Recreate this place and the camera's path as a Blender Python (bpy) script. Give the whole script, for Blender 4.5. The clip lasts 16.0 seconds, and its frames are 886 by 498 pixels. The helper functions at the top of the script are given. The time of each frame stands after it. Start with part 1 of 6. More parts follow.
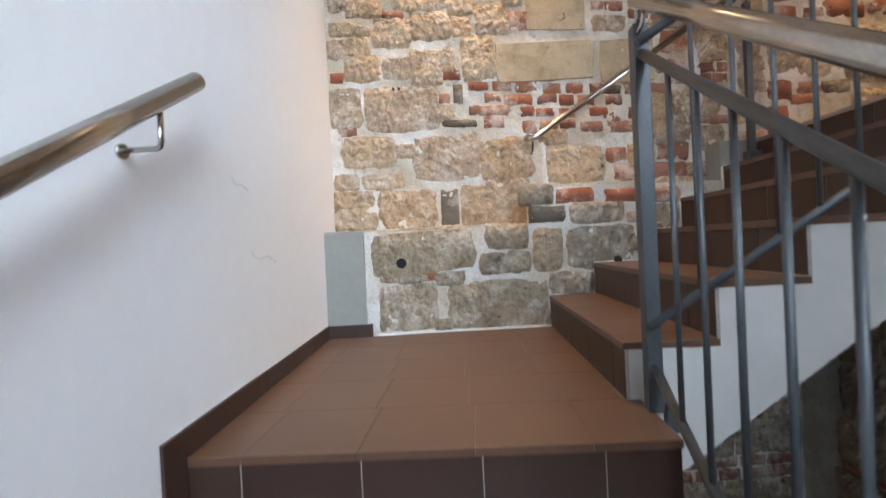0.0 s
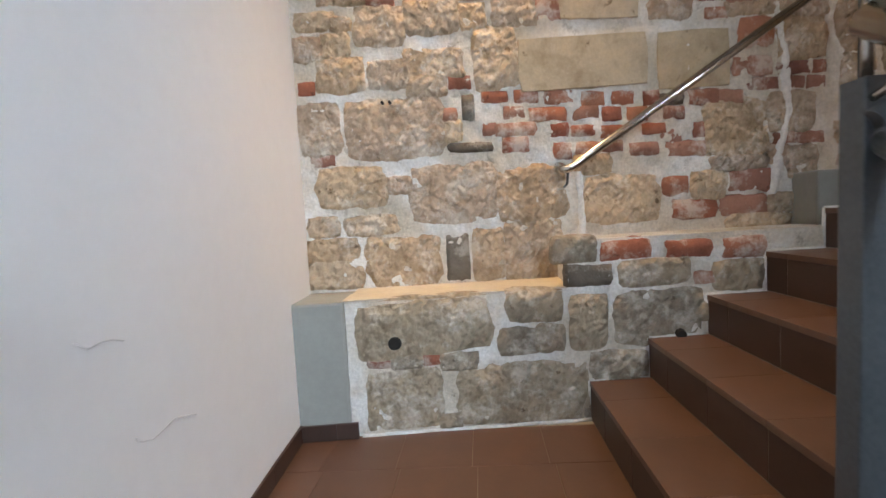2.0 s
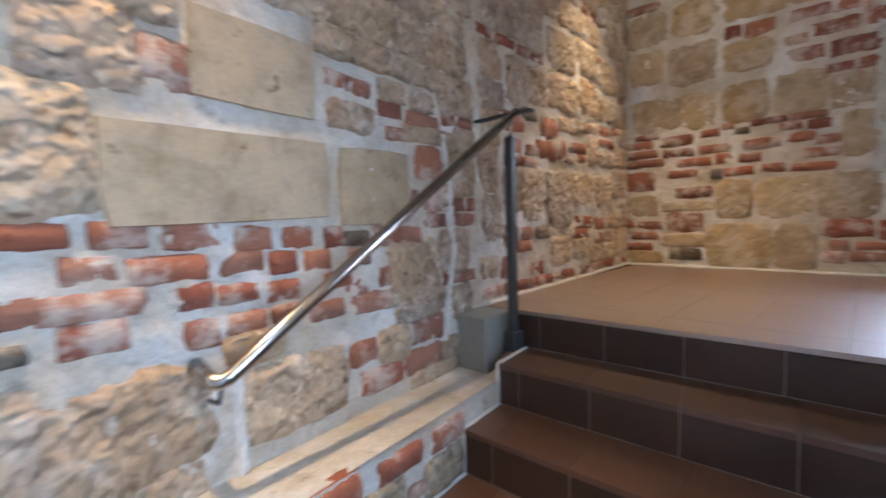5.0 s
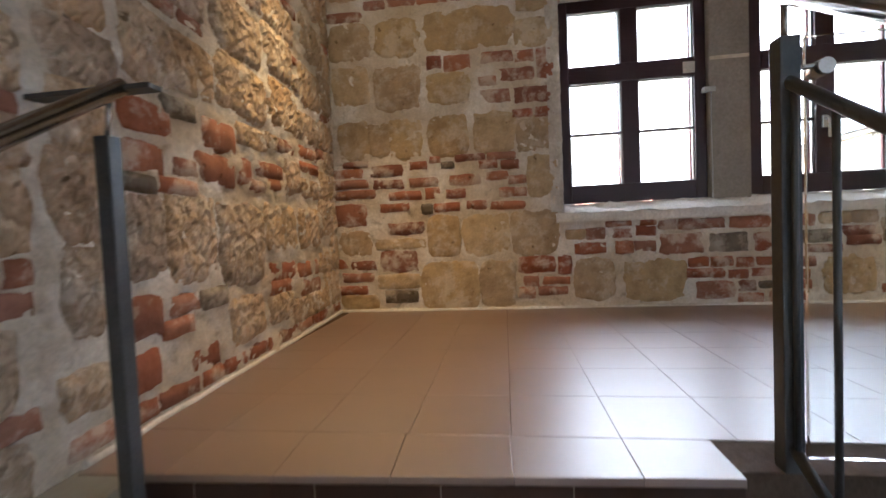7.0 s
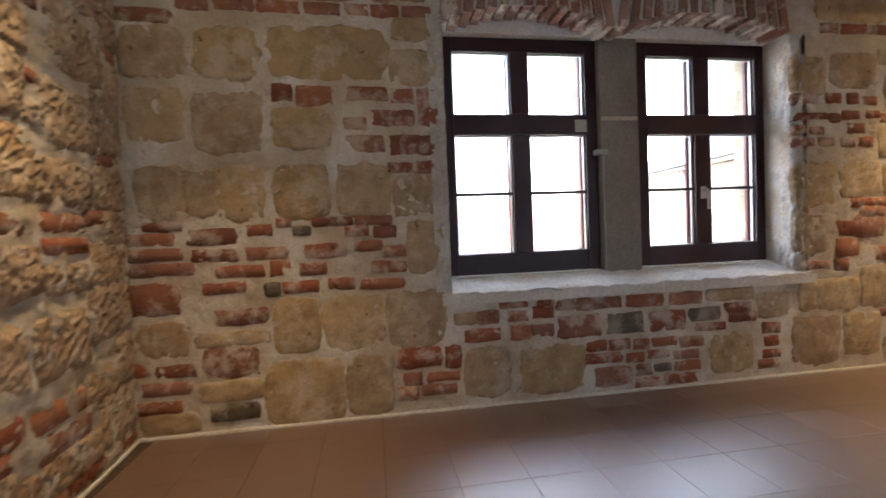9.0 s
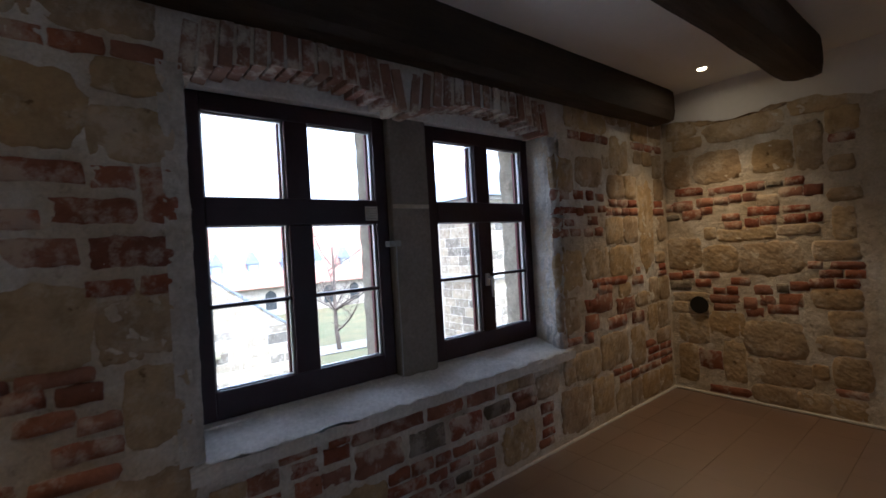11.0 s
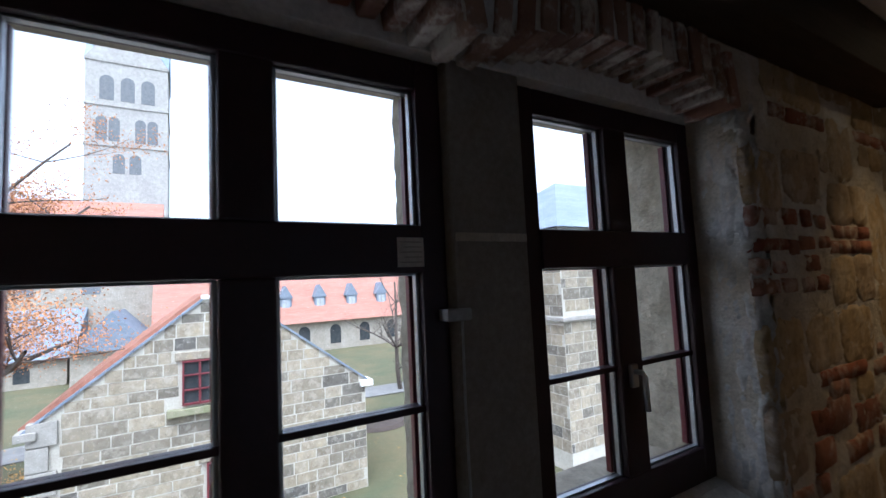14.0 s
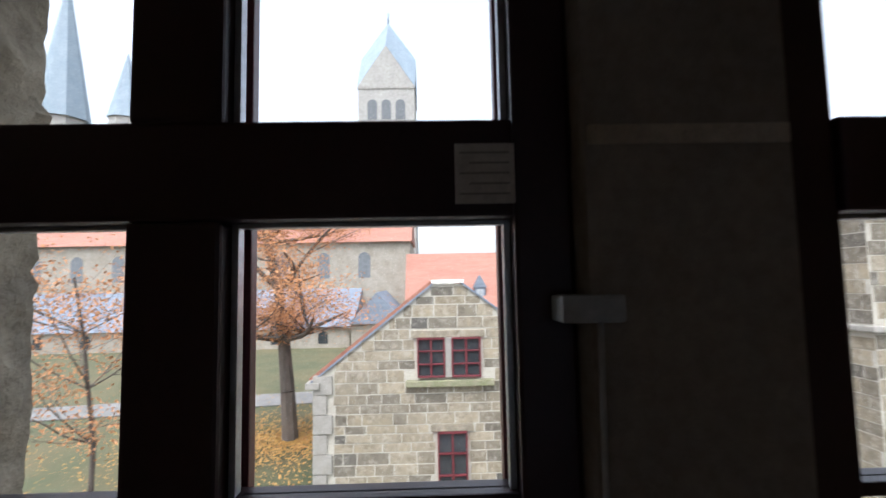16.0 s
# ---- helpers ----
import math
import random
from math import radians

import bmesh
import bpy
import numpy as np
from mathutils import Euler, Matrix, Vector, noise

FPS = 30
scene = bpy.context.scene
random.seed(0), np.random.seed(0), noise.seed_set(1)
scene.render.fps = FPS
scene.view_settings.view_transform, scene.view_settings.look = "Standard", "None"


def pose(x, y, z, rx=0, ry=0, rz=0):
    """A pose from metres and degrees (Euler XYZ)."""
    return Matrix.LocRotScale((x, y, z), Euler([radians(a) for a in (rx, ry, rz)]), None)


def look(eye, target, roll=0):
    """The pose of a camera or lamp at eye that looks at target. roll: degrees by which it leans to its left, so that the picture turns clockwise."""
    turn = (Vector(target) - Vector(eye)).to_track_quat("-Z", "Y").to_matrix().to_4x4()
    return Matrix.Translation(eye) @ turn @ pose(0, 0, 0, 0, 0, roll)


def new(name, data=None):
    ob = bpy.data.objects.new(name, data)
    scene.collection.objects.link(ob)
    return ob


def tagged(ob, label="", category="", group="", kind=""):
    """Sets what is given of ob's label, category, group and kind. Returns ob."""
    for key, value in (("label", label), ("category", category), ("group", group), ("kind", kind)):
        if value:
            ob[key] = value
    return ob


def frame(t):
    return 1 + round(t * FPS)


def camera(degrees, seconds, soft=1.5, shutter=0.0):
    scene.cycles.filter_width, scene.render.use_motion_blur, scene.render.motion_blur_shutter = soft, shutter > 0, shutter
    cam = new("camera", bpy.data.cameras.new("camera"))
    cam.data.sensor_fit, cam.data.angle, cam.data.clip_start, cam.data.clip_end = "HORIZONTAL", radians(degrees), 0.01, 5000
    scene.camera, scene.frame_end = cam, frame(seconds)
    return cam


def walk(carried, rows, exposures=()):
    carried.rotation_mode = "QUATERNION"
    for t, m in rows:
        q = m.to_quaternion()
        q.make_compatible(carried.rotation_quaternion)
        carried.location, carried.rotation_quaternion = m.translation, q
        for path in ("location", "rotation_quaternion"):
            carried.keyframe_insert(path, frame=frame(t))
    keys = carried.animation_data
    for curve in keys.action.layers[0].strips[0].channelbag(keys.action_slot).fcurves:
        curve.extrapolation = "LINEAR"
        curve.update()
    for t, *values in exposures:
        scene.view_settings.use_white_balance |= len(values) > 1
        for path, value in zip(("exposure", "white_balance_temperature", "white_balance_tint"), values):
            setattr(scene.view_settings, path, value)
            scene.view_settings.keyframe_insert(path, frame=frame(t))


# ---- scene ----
cam = camera(90.2, 16.0, shutter=0.5)
PATH = [
    (0, (0.06, -0.092, -0.547), (-0.09, 1.902, -0.567), -2.8),
    (0.5, (0.065, 0.072, -0.39), (-0.104, 2.065, -0.409), -2.2),
    (1, (0.021, 0.243, -0.285), (-0.17, 2.234, -0.298), -2.3),
    (1.5, (0.026, 0.392, -0.229), (-0.168, 2.383, -0.247), -2.6),
    (2, (0.027, 0.544, -0.116), (-0.15, 2.531, -0.265), -3.2),
    (2.5, (-0.01, 0.698, -0.04), (-0.188, 2.68, -0.24), -3.9),
    (3, (-0.054, 0.847, 0.108), (0.006, 2.837, -0.083), -3.8),
    (3.5, (-0.043, 1.023, 0.192), (0.401, 2.963, -0.003), -1.8),
    (4, (-0.003, 1.136, 0.294), (0.67, 3.013, 0.139), -1.7),
    (4.5, (0.007, 1.349, 0.32), (1.004, 3.077, 0.186), -1.2),
    (5, (0.063, 1.489, 0.438), (1.493, 2.88, 0.301), -1.7),
    (5.2, (0.131, 1.53, 0.443), (1.698, 2.763, 0.284), -1.5),
    (7.3, (0.97, 1.816, 0.615), (2.958, 2.023, 0.556), -2.6),
    (7.5, (1.047, 1.791, 0.664), (3.039, 1.965, 0.613), -2.5),
    (8, (1.199, 1.799, 0.744), (3.194, 1.931, 0.704), -2.3),
    (8.5, (1.372, 1.835, 0.894), (3.37, 1.762, 0.84), -2.3),
    (9, (1.54, 1.815, 0.952), (3.516, 1.506, 0.895), -2.3),
    (9.5, (1.687, 1.751, 1.099), (3.623, 1.254, 1.031), -2.6),
    (10, (1.845, 1.75, 1.176), (3.645, 0.881, 1.089), -2.6),
    (10.2, (1.892, 1.752, 1.233), (3.61, 0.732, 1.142), -2.8),
    (12.3, (2.431, 1.433, 1.523), (3.932, 0.112, 1.558), -3.3),
    (12.5, (2.534, 1.377, 1.534), (4.045, 0.068, 1.612), -3.3),
    (13, (2.722, 1.28, 1.531), (4.268, 0.017, 1.663), -3.0),
    (13.5, (2.923, 1.174, 1.524), (4.577, 0.057, 1.671), -2.9),
    (14, (3.105, 1.02, 1.518), (4.824, 0.007, 1.673), -2.7),
    (14.5, (3.296, 0.836, 1.505), (5.016, -0.176, 1.662), -3.2),
    (15, (3.45, 0.70, 1.496), (5.223, -0.208, 1.668), -3.2),
    (15.5, (3.499, 0.609, 1.492), (5.454, 0.234, 1.680), -2.0),
    (16, (3.584, 0.583, 1.469), (5.578, 0.533, 1.614), -1.1),
]
walk(cam, [(t, look(eye, target, roll)) for t, eye, target, roll in PATH],
     exposures=[(0, 5.42, 6450, 12), (0.6, 5.26, 6450, 12), (1.5, 5.14, 6500, 12), (2.5, 5.14, 6550, 12), (3.5, 5.2, 6850, 11), (5, 5.4, 5300, 10), (7.5, 5.05, 6200, 10), (9.0, 4.72, 5900, 10), (10.2, 3.6, 5300, 12),
                (12.3, 2.45, 5200, 9), (13.5, 2.05, 5200, 9), (14.5, 1.85, 5500, 9), (15.0, 1.95, 5700, 9), (16, 1.68, 6000, 10)])

# ---- light ----
world = bpy.data.worlds.new("overcast_sky")
scene.world = world
world.use_nodes = True
wn, wl = world.node_tree.nodes, world.node_tree.links
sky = wn.new("ShaderNodeTexSky")
sky.sky_type, sky.sun_disc, sky.sun_elevation, sky.sun_rotation = "NISHITA", False, radians(62), radians(292)
sky.dust_density, sky.air_density = 4.0, 1.0
mute = wn.new("ShaderNodeHueSaturation")
mute.inputs["Saturation"].default_value = 0.32
wl.new(sky.outputs[0], mute.inputs["Color"])
wl.new(mute.outputs[0], wn["Background"].inputs[0])
wn["Background"].inputs[1].default_value = 0.15


def sun_lamp():
    s = bpy.data.lights.new("sun", "SUN")
    s.energy, s.angle, s.color = 0.55, radians(40), (1, 0.98, 0.95)
    new("sun", s).matrix_world = look((-16, 8, 33), (0, 2, 0))


def spot(x, y, z, watts, cone=88):
    s = bpy.data.lights.new("downlight_bulb", "SPOT")
    s.energy, s.color, s.spot_size, s.spot_blend, s.shadow_soft_size = watts, (1.0, 0.63, 0.27), radians(cone), 0.9, 0.03
    new("downlight_bulb", s).matrix_world = look((x, y, z - 0.02), (x, y, z - 2))



def fill_light(x, y, z, w, h, target, watts):
    s = bpy.data.lights.new("window_daylight", "AREA")
    s.shape, s.size, s.size_y, s.energy, s.color = "RECTANGLE", w, h, watts, (0.70, 0.85, 1.0)
    s.spread = radians(74)
    new("window_daylight", s).matrix_world = look((x, y, z), target)


sun_lamp()
# added cool fill lamp before the solid end wall, which has no window
fill_light(0.9, -3.1, 1.2, 2.4, 2.6, (-0.85, 0.0, -0.5), 3.2)
CEIL = 2.62
spot(3.37, -1.93, CEIL, 5.6)
spot(3.02, 2.46, CEIL, 4.1, 74)
spot(0.10, 2.36, CEIL, 7.0, 60)

# ---- materials ----


def material(name, rough=0.8, metal=0.0):
    m = bpy.data.materials.new(name)
    m.use_nodes = True
    b = m.node_tree.nodes["Principled BSDF"]
    b.inputs["Roughness"].default_value, b.inputs["Metallic"].default_value = rough, metal
    return m, m.node_tree.nodes, m.node_tree.links, b


def noise_at(nodes, links, scale, detail=5.0, rough=0.6, stretch=None, turn=0.0):
    geo = nodes.new("ShaderNodeNewGeometry")
    n = nodes.new("ShaderNodeTexNoise")
    n.inputs["Scale"].default_value, n.inputs["Detail"].default_value, n.inputs["Roughness"].default_value = scale, detail, rough
    src = geo.outputs["Position"]
    if stretch:
        mp = nodes.new("ShaderNodeMapping")
        mp.inputs["Scale"].default_value = stretch
        mp.inputs["Rotation"].default_value = (turn, turn, 0)
        if turn:
            mp.vector_type = "TEXTURE"
        links.new(src, mp.inputs["Vector"])
        src = mp.outputs[0]
    links.new(src, n.inputs["Vector"])
    return n.outputs["Fac"]


def ramp(nodes, links, fac, *stops):
    r = nodes.new("ShaderNodeValToRGB")
    els = r.color_ramp.elements
    while len(els) < len(stops):
        els.new(0.5)
    for e, (p, c) in zip(els, stops):
        e.position, e.color = p, (*c, 1)
    links.new(fac, r.inputs[0])
    return r.outputs[0]


def mixed(nodes, links, fac, a, b, mode="MIX"):
    m = nodes.new("ShaderNodeMix")
    m.data_type, m.blend_type = "RGBA", mode
    for sock, v in ((m.inputs["Factor"], fac), (m.inputs["A"], a), (m.inputs["B"], b)):
        if isinstance(v, (int, float)):
            sock.default_value = v
        elif isinstance(v, tuple):
            sock.default_value = (*v, 1)
        else:
            links.new(v, sock)
    return m.outputs["Result"]


def bumped(nodes, links, bsdf, *layers):
    last = None
    for height, strength, dist in layers:
        bp = nodes.new("ShaderNodeBump")
        bp.inputs["Strength"].default_value, bp.inputs["Distance"].default_value = strength, dist
        links.new(height, bp.inputs["Height"])
        if last:
            links.new(last, bp.inputs["Normal"])
        last = bp.outputs[0]
    links.new(last, bsdf.inputs["Normal"])


def surface(name, low, high, rough=0.85, big=3.0, fine=40.0, bump=(0.5, 0.01), fine_bump=(0.4, 0.002), metal=0.0, vary=0.0, stretch=None, speck=0.2):
    """A mottled material: two colours mixed at two scales, a coarse and a fine relief, a shade of its own for each object."""
    m, n, l, b = material(name, rough, metal)
    f1, f2 = noise_at(n, l, big, 6, 0.65, stretch), noise_at(n, l, fine, 6, 0.7, stretch)
    c = ramp(n, l, f1, (0.3, low), (0.7, high))
    grain = ramp(n, l, f2, (0.25, (1 - speck * 1.4,) * 3), (0.75, (1 + speck * 0.6,) * 3))
    c = mixed(n, l, 1.0, c, grain, "MULTIPLY")
    if vary:
        info = n.new("ShaderNodeObjectInfo")
        shade = ramp(n, l, info.outputs["Random"], (0.0, (1 - vary,) * 3), (1.0, (1 + vary * 0.6,) * 3))
        c = mixed(n, l, 1.0, c, shade, "MULTIPLY")
    l.new(c, b.inputs["Base Color"])
    bumped(n, l, b, (f1, *bump), (f2, *fine_bump))
    return m


def per_piece(name, *colours, rough=0.9, big=9.0, fine=70.0, bump=(0.8, 0.02), chisel=0.0, smear=0.75):
    """Stone or brick whose colour is picked for each piece, smeared here and there with lime."""
    m, n, l, b = material(name, rough)
    info = n.new("ShaderNodeObjectInfo")
    base = ramp(n, l, info.outputs["Random"], *[(i / max(1, len(colours) - 1), c) for i, c in enumerate(colours)])
    f1, f2 = noise_at(n, l, big, 7, 0.65), noise_at(n, l, fine, 5, 0.7)
    stain = ramp(n, l, f1, (0.28, (0.66, 0.62, 0.56)), (0.5, (1, 1, 1)), (0.75, (1.2, 1.15, 1.05)))
    c = mixed(n, l, 1.0, base, stain, "MULTIPLY")
    c = mixed(n, l, 1.0, c, ramp(n, l, f2, (0.3, (0.87, 0.87, 0.87)), (0.7, (1.07, 1.07, 1.07))), "MULTIPLY")
    haze = ramp(n, l, noise_at(n, l, 6.0, 9, 0.72), (0.50, (0, 0, 0)), (0.60, (smear, smear, smear)))
    # shade of small pits, painted as dark spots without relief
    pit_shade = ramp(n, l, noise_at(n, l, 20, 3, 0.55), (0.27, (0.42, 0.37, 0.31)), (0.34, (1, 1, 1)))
    c = mixed(n, l, 1.0, c, pit_shade, "MULTIPLY")
    c = mixed(n, l, haze, c, (0.76, 0.71, 0.62))
    l.new(c, b.inputs["Base Color"])
    layers = [(f1, *bump), (f2, 0.4, 0.004)]
    if chisel:
        marks = ramp(n, l, noise_at(n, l, 34, 1.0, 0.4, (1, 1, 5.0), 0.7), (0.34, (0, 0, 0)), (0.66, (1, 1, 1)))
        layers.append((marks, chisel, 0.02))
    bumped(n, l, b, *layers)
    return m


PLASTER = surface("white_wall_paint", (0.78, 0.785, 0.79), (0.82, 0.82, 0.82), 0.9, 0.8, 18, (0.08, 0.01), (0.08, 0.0006), speck=0.02)
CEILING = surface("ceiling_paint", (0.80, 0.79, 0.77), (0.85, 0.84, 0.82), 0.9, 1.5, 25, (0.2, 0.01), speck=0.03)


def mortar_material():
    """Old lime mortar: white patches, sandy beige and grey, a rough trowelled relief."""
    m, n, l, b = material("lime_mortar", 0.95)
    f1, f2, f3 = noise_at(n, l, 2.6, 6, 0.62), noise_at(n, l, 13, 8, 0.7), noise_at(n, l, 75, 5, 0.7)
    c = ramp(n, l, f1, (0.36, (0.61, 0.53, 0.41)), (0.5, (0.73, 0.67, 0.58)), (0.62, (0.87, 0.855, 0.82)))
    # low spots of the f2 relief get pit shade painted into the colour
    c = mixed(n, l, 1.0, c, ramp(n, l, f2, (0.26, (0.45, 0.42, 0.37)), (0.42, (1, 1, 1)), (0.8, (1.05, 1.05, 1.05))), "MULTIPLY")
    c = mixed(n, l, 1.0, c, ramp(n, l, f3, (0.25, (0.75, 0.75, 0.75)), (0.75, (1.1, 1.1, 1.1))), "MULTIPLY")
    l.new(c, b.inputs["Base Color"])
    bumped(n, l, b, (f2, 0.9, 0.03), (f3, 0.6, 0.005))
    return m


MORTAR = mortar_material()
GREY = surface("grey_plaster", (0.27, 0.275, 0.255), (0.33, 0.335, 0.31), 0.85, 3, 30, (0.15, 0.01), (0.2, 0.001), speck=0.06)
SAND = per_piece("sandstone", (0.48, 0.345, 0.225), (0.56, 0.42, 0.28), (0.43, 0.345, 0.27), (0.60, 0.46, 0.31), (0.51, 0.40, 0.30), (0.49, 0.355, 0.25), bump=(0.7, 0.03), chisel=1.0, smear=0.5)
BASE = per_piece("base_sandstone", (0.35, 0.285, 0.205), (0.41, 0.335, 0.24), (0.30, 0.255, 0.20), (0.38, 0.31, 0.225), bump=(0.7, 0.03), chisel=0.8, smear=0.45)
WORN = per_piece("worn_sandstone", (0.44, 0.32, 0.18), (0.50, 0.38, 0.22), (0.40, 0.31, 0.21), (0.54, 0.42, 0.26), (0.45, 0.36, 0.25), (0.42, 0.31, 0.20), bump=(0.5, 0.02), chisel=0.25, smear=0.4)
SLAB = per_piece("dressed_sandstone", (0.46, 0.355, 0.22), (0.49, 0.405, 0.29), rough=0.85, bump=(0.2, 0.01), smear=0.06)
BRICK = per_piece("old_brick", (0.38, 0.14, 0.078), (0.26, 0.085, 0.055), (0.42, 0.185, 0.11), (0.22, 0.09, 0.065), (0.40, 0.205, 0.14), (0.32, 0.155, 0.115), rough=0.95, smear=0.55)
DARK = per_piece("dark_stone", (0.13, 0.105, 0.08), (0.19, 0.165, 0.135), smear=0.35)
TILE = surface("brown_floor_tile", (0.092, 0.041, 0.022), (0.12, 0.055, 0.030), 0.45, 5, 60, (0.08, 0.004), (0.1, 0.0006), vary=0.12, speck=0.08)
RISER = surface("dark_riser_tile", (0.042, 0.022, 0.016), (0.058, 0.03, 0.022), 0.45, 5, 60, (0.08, 0.004), (0.1, 0.0006), vary=0.15, speck=0.08)
FLOORTILE = surface("polished_floor_tile", (0.145, 0.062, 0.032), (0.185, 0.082, 0.043), 0.38, 5, 60, (0.08, 0.004), (0.1, 0.0006), vary=0.12, speck=0.08)
for _m, _rough, _ior in ((TILE, 0.5, 1.4), (FLOORTILE, 0.44, 3.6)):
    _b = _m.node_tree.nodes["Principled BSDF"]
    _b.inputs["Coat Weight"].default_value, _b.inputs["Coat Roughness"].default_value, _b.inputs["Coat IOR"].default_value = 1.0, _rough, _ior
FLOORGROUT = surface("dark_floor_grout", (0.085, 0.06, 0.045), (0.13, 0.095, 0.075), 0.9, 10, 80)
GROUT = surface("tile_grout", (0.30, 0.27, 0.23), (0.40, 0.36, 0.31), 0.95, 10, 80)
STEEL = surface("brushed_steel", (0.42, 0.40, 0.375), (0.52, 0.50, 0.47), 0.2, 20, 200, (0.02, 0.001), (0.05, 0.0003), metal=1.0)
IRON = surface("grey_painted_iron", (0.075, 0.085, 0.095), (0.10, 0.11, 0.12), 0.42, 12, 120, (0.05, 0.001), (0.1, 0.0004), metal=0.35)
FRAME = surface("dark_red_window_paint", (0.030, 0.010, 0.014), (0.045, 0.015, 0.020), 0.4, 6, 80, (0.05, 0.002), (0.1, 0.0005))
BEAM = surface("dark_oak", (0.030, 0.020, 0.013), (0.065, 0.043, 0.028), 0.8, 5, 40, (0.9, 0.02), (0.5, 0.004), stretch=(1, 0.12, 1))
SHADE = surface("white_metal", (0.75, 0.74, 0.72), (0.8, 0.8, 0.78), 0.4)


def glass_material():
    m, n, l, b = material("window_glass", 0.0)
    b.inputs["Base Color"].default_value = (1, 1, 1, 1)
    b.inputs["Transmission Weight"].default_value, b.inputs["IOR"].default_value = 1.0, 1.05
    return m


def glow(name, colour, strength):
    m, n, l, b = material(name)
    b.inputs["Emission Color"].default_value, b.inputs["Emission Strength"].default_value = (*colour, 1), strength
    return m


GLASS = glass_material()
BULB = glow("lamp_glow", (1.0, 0.75, 0.42), 25)

REDEDGE = surface("red_sash_paint", (0.13, 0.022, 0.03), (0.17, 0.03, 0.04), 0.4, 6, 80, (0.05, 0.002), (0.1, 0.0005))
SPACER = surface("metal_spacer", (0.45, 0.47, 0.5), (0.55, 0.57, 0.6), 0.35, 6, 80, metal=0.6)
ALU = surface("brushed_aluminium", (0.62, 0.62, 0.62), (0.7, 0.7, 0.7), 0.3, 20, 200, (0.02, 0.001), (0.05, 0.0003), metal=1.0)
PATCHWASH = surface("patchy_lime_plaster", (0.50, 0.47, 0.42), (0.85, 0.84, 0.81), 0.95, 7, 50, (0.9, 0.03), (0.5, 0.004))
WHITEWASH = surface("rough_whitewash", (0.76, 0.74, 0.70), (0.87, 0.86, 0.83), 0.95, 6, 50, (0.7, 0.02), (0.5, 0.004))
GREYWASH = surface("grey_lime_plaster", (0.27, 0.245, 0.215), (0.36, 0.33, 0.29), 0.95, 4, 50, (0.5, 0.01), (0.4, 0.003))
OUTSTONE = surface("weathered_sandstone", (0.24, 0.21, 0.16), (0.42, 0.37, 0.28), 0.95, 7, 40, (0.9, 0.03), (0.6, 0.006))
PAPER = surface("notice_paper", (0.66, 0.65, 0.62), (0.72, 0.71, 0.68), 0.8, 6, 60, (0.05, 0.001), (0.05, 0.0005))
INK = surface("hole_shade_and_black_parts", (0.012, 0.011, 0.010), (0.02, 0.018, 0.016), 0.9)
TAPE = surface("pale_plastic", (0.42, 0.44, 0.45), (0.5, 0.52, 0.53), 0.35)
LAWN = surface("autumn_lawn", (0.065, 0.08, 0.038), (0.135, 0.11, 0.055), 0.95, 0.35, 14, (0.6, 0.05), (0.6, 0.02))
GRAVEL = surface("grey_gravel", (0.15, 0.15, 0.14), (0.24, 0.23, 0.22), 0.95, 1.2, 30, (0.5, 0.02), (0.6, 0.01))
SOIL = surface("dark_soil", (0.045, 0.035, 0.028), (0.08, 0.06, 0.05), 0.95, 3, 20)
JOINT = surface("pale_lime_joints", (0.40, 0.37, 0.31), (0.50, 0.47, 0.40), 0.95, 3, 30)
BLOCK = per_piece("ashlar_block", (0.24, 0.205, 0.145), (0.28, 0.24, 0.175), (0.13, 0.115, 0.09), (0.32, 0.275, 0.20), (0.22, 0.19, 0.14), (0.085, 0.08, 0.07), big=4.0, fine=30.0, smear=0.15)
COPING = surface("pale_coping", (0.26, 0.245, 0.215), (0.34, 0.32, 0.285), 0.9, 4, 30)
MOSS = surface("mossy_sill", (0.16, 0.17, 0.08), (0.28, 0.26, 0.18), 0.95, 5, 40)
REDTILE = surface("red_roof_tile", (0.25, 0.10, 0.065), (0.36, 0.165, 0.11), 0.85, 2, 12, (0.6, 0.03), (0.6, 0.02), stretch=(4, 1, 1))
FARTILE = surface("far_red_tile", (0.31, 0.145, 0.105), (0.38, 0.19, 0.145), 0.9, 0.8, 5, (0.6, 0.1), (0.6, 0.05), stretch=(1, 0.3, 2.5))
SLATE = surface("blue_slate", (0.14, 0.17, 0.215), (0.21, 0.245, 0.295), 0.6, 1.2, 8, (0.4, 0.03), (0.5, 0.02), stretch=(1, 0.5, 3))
# slate with distance haze mixed into its colour, paler and bluer
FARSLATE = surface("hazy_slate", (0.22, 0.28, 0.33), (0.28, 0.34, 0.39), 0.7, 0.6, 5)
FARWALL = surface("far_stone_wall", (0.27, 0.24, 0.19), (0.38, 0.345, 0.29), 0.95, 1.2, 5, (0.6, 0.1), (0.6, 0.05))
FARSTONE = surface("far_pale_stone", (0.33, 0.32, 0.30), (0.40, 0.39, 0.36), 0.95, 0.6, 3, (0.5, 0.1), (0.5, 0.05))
# dark openings greyed in the colour by the same distance haze
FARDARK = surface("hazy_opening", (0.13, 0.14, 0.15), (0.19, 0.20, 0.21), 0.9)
PANEDARK = surface("dark_panes", (0.03, 0.035, 0.04), (0.06, 0.065, 0.07), 0.12, 3, 20, (0.02, 0.002), (0.02, 0.0005))
PANEPALE = surface("pale_panes", (0.30, 0.33, 0.36), (0.45, 0.48, 0.5), 0.2, 3, 20)
REDFRAME = surface("red_frame_paint", (0.12, 0.018, 0.024), (0.16, 0.025, 0.032), 0.5, 6, 60)
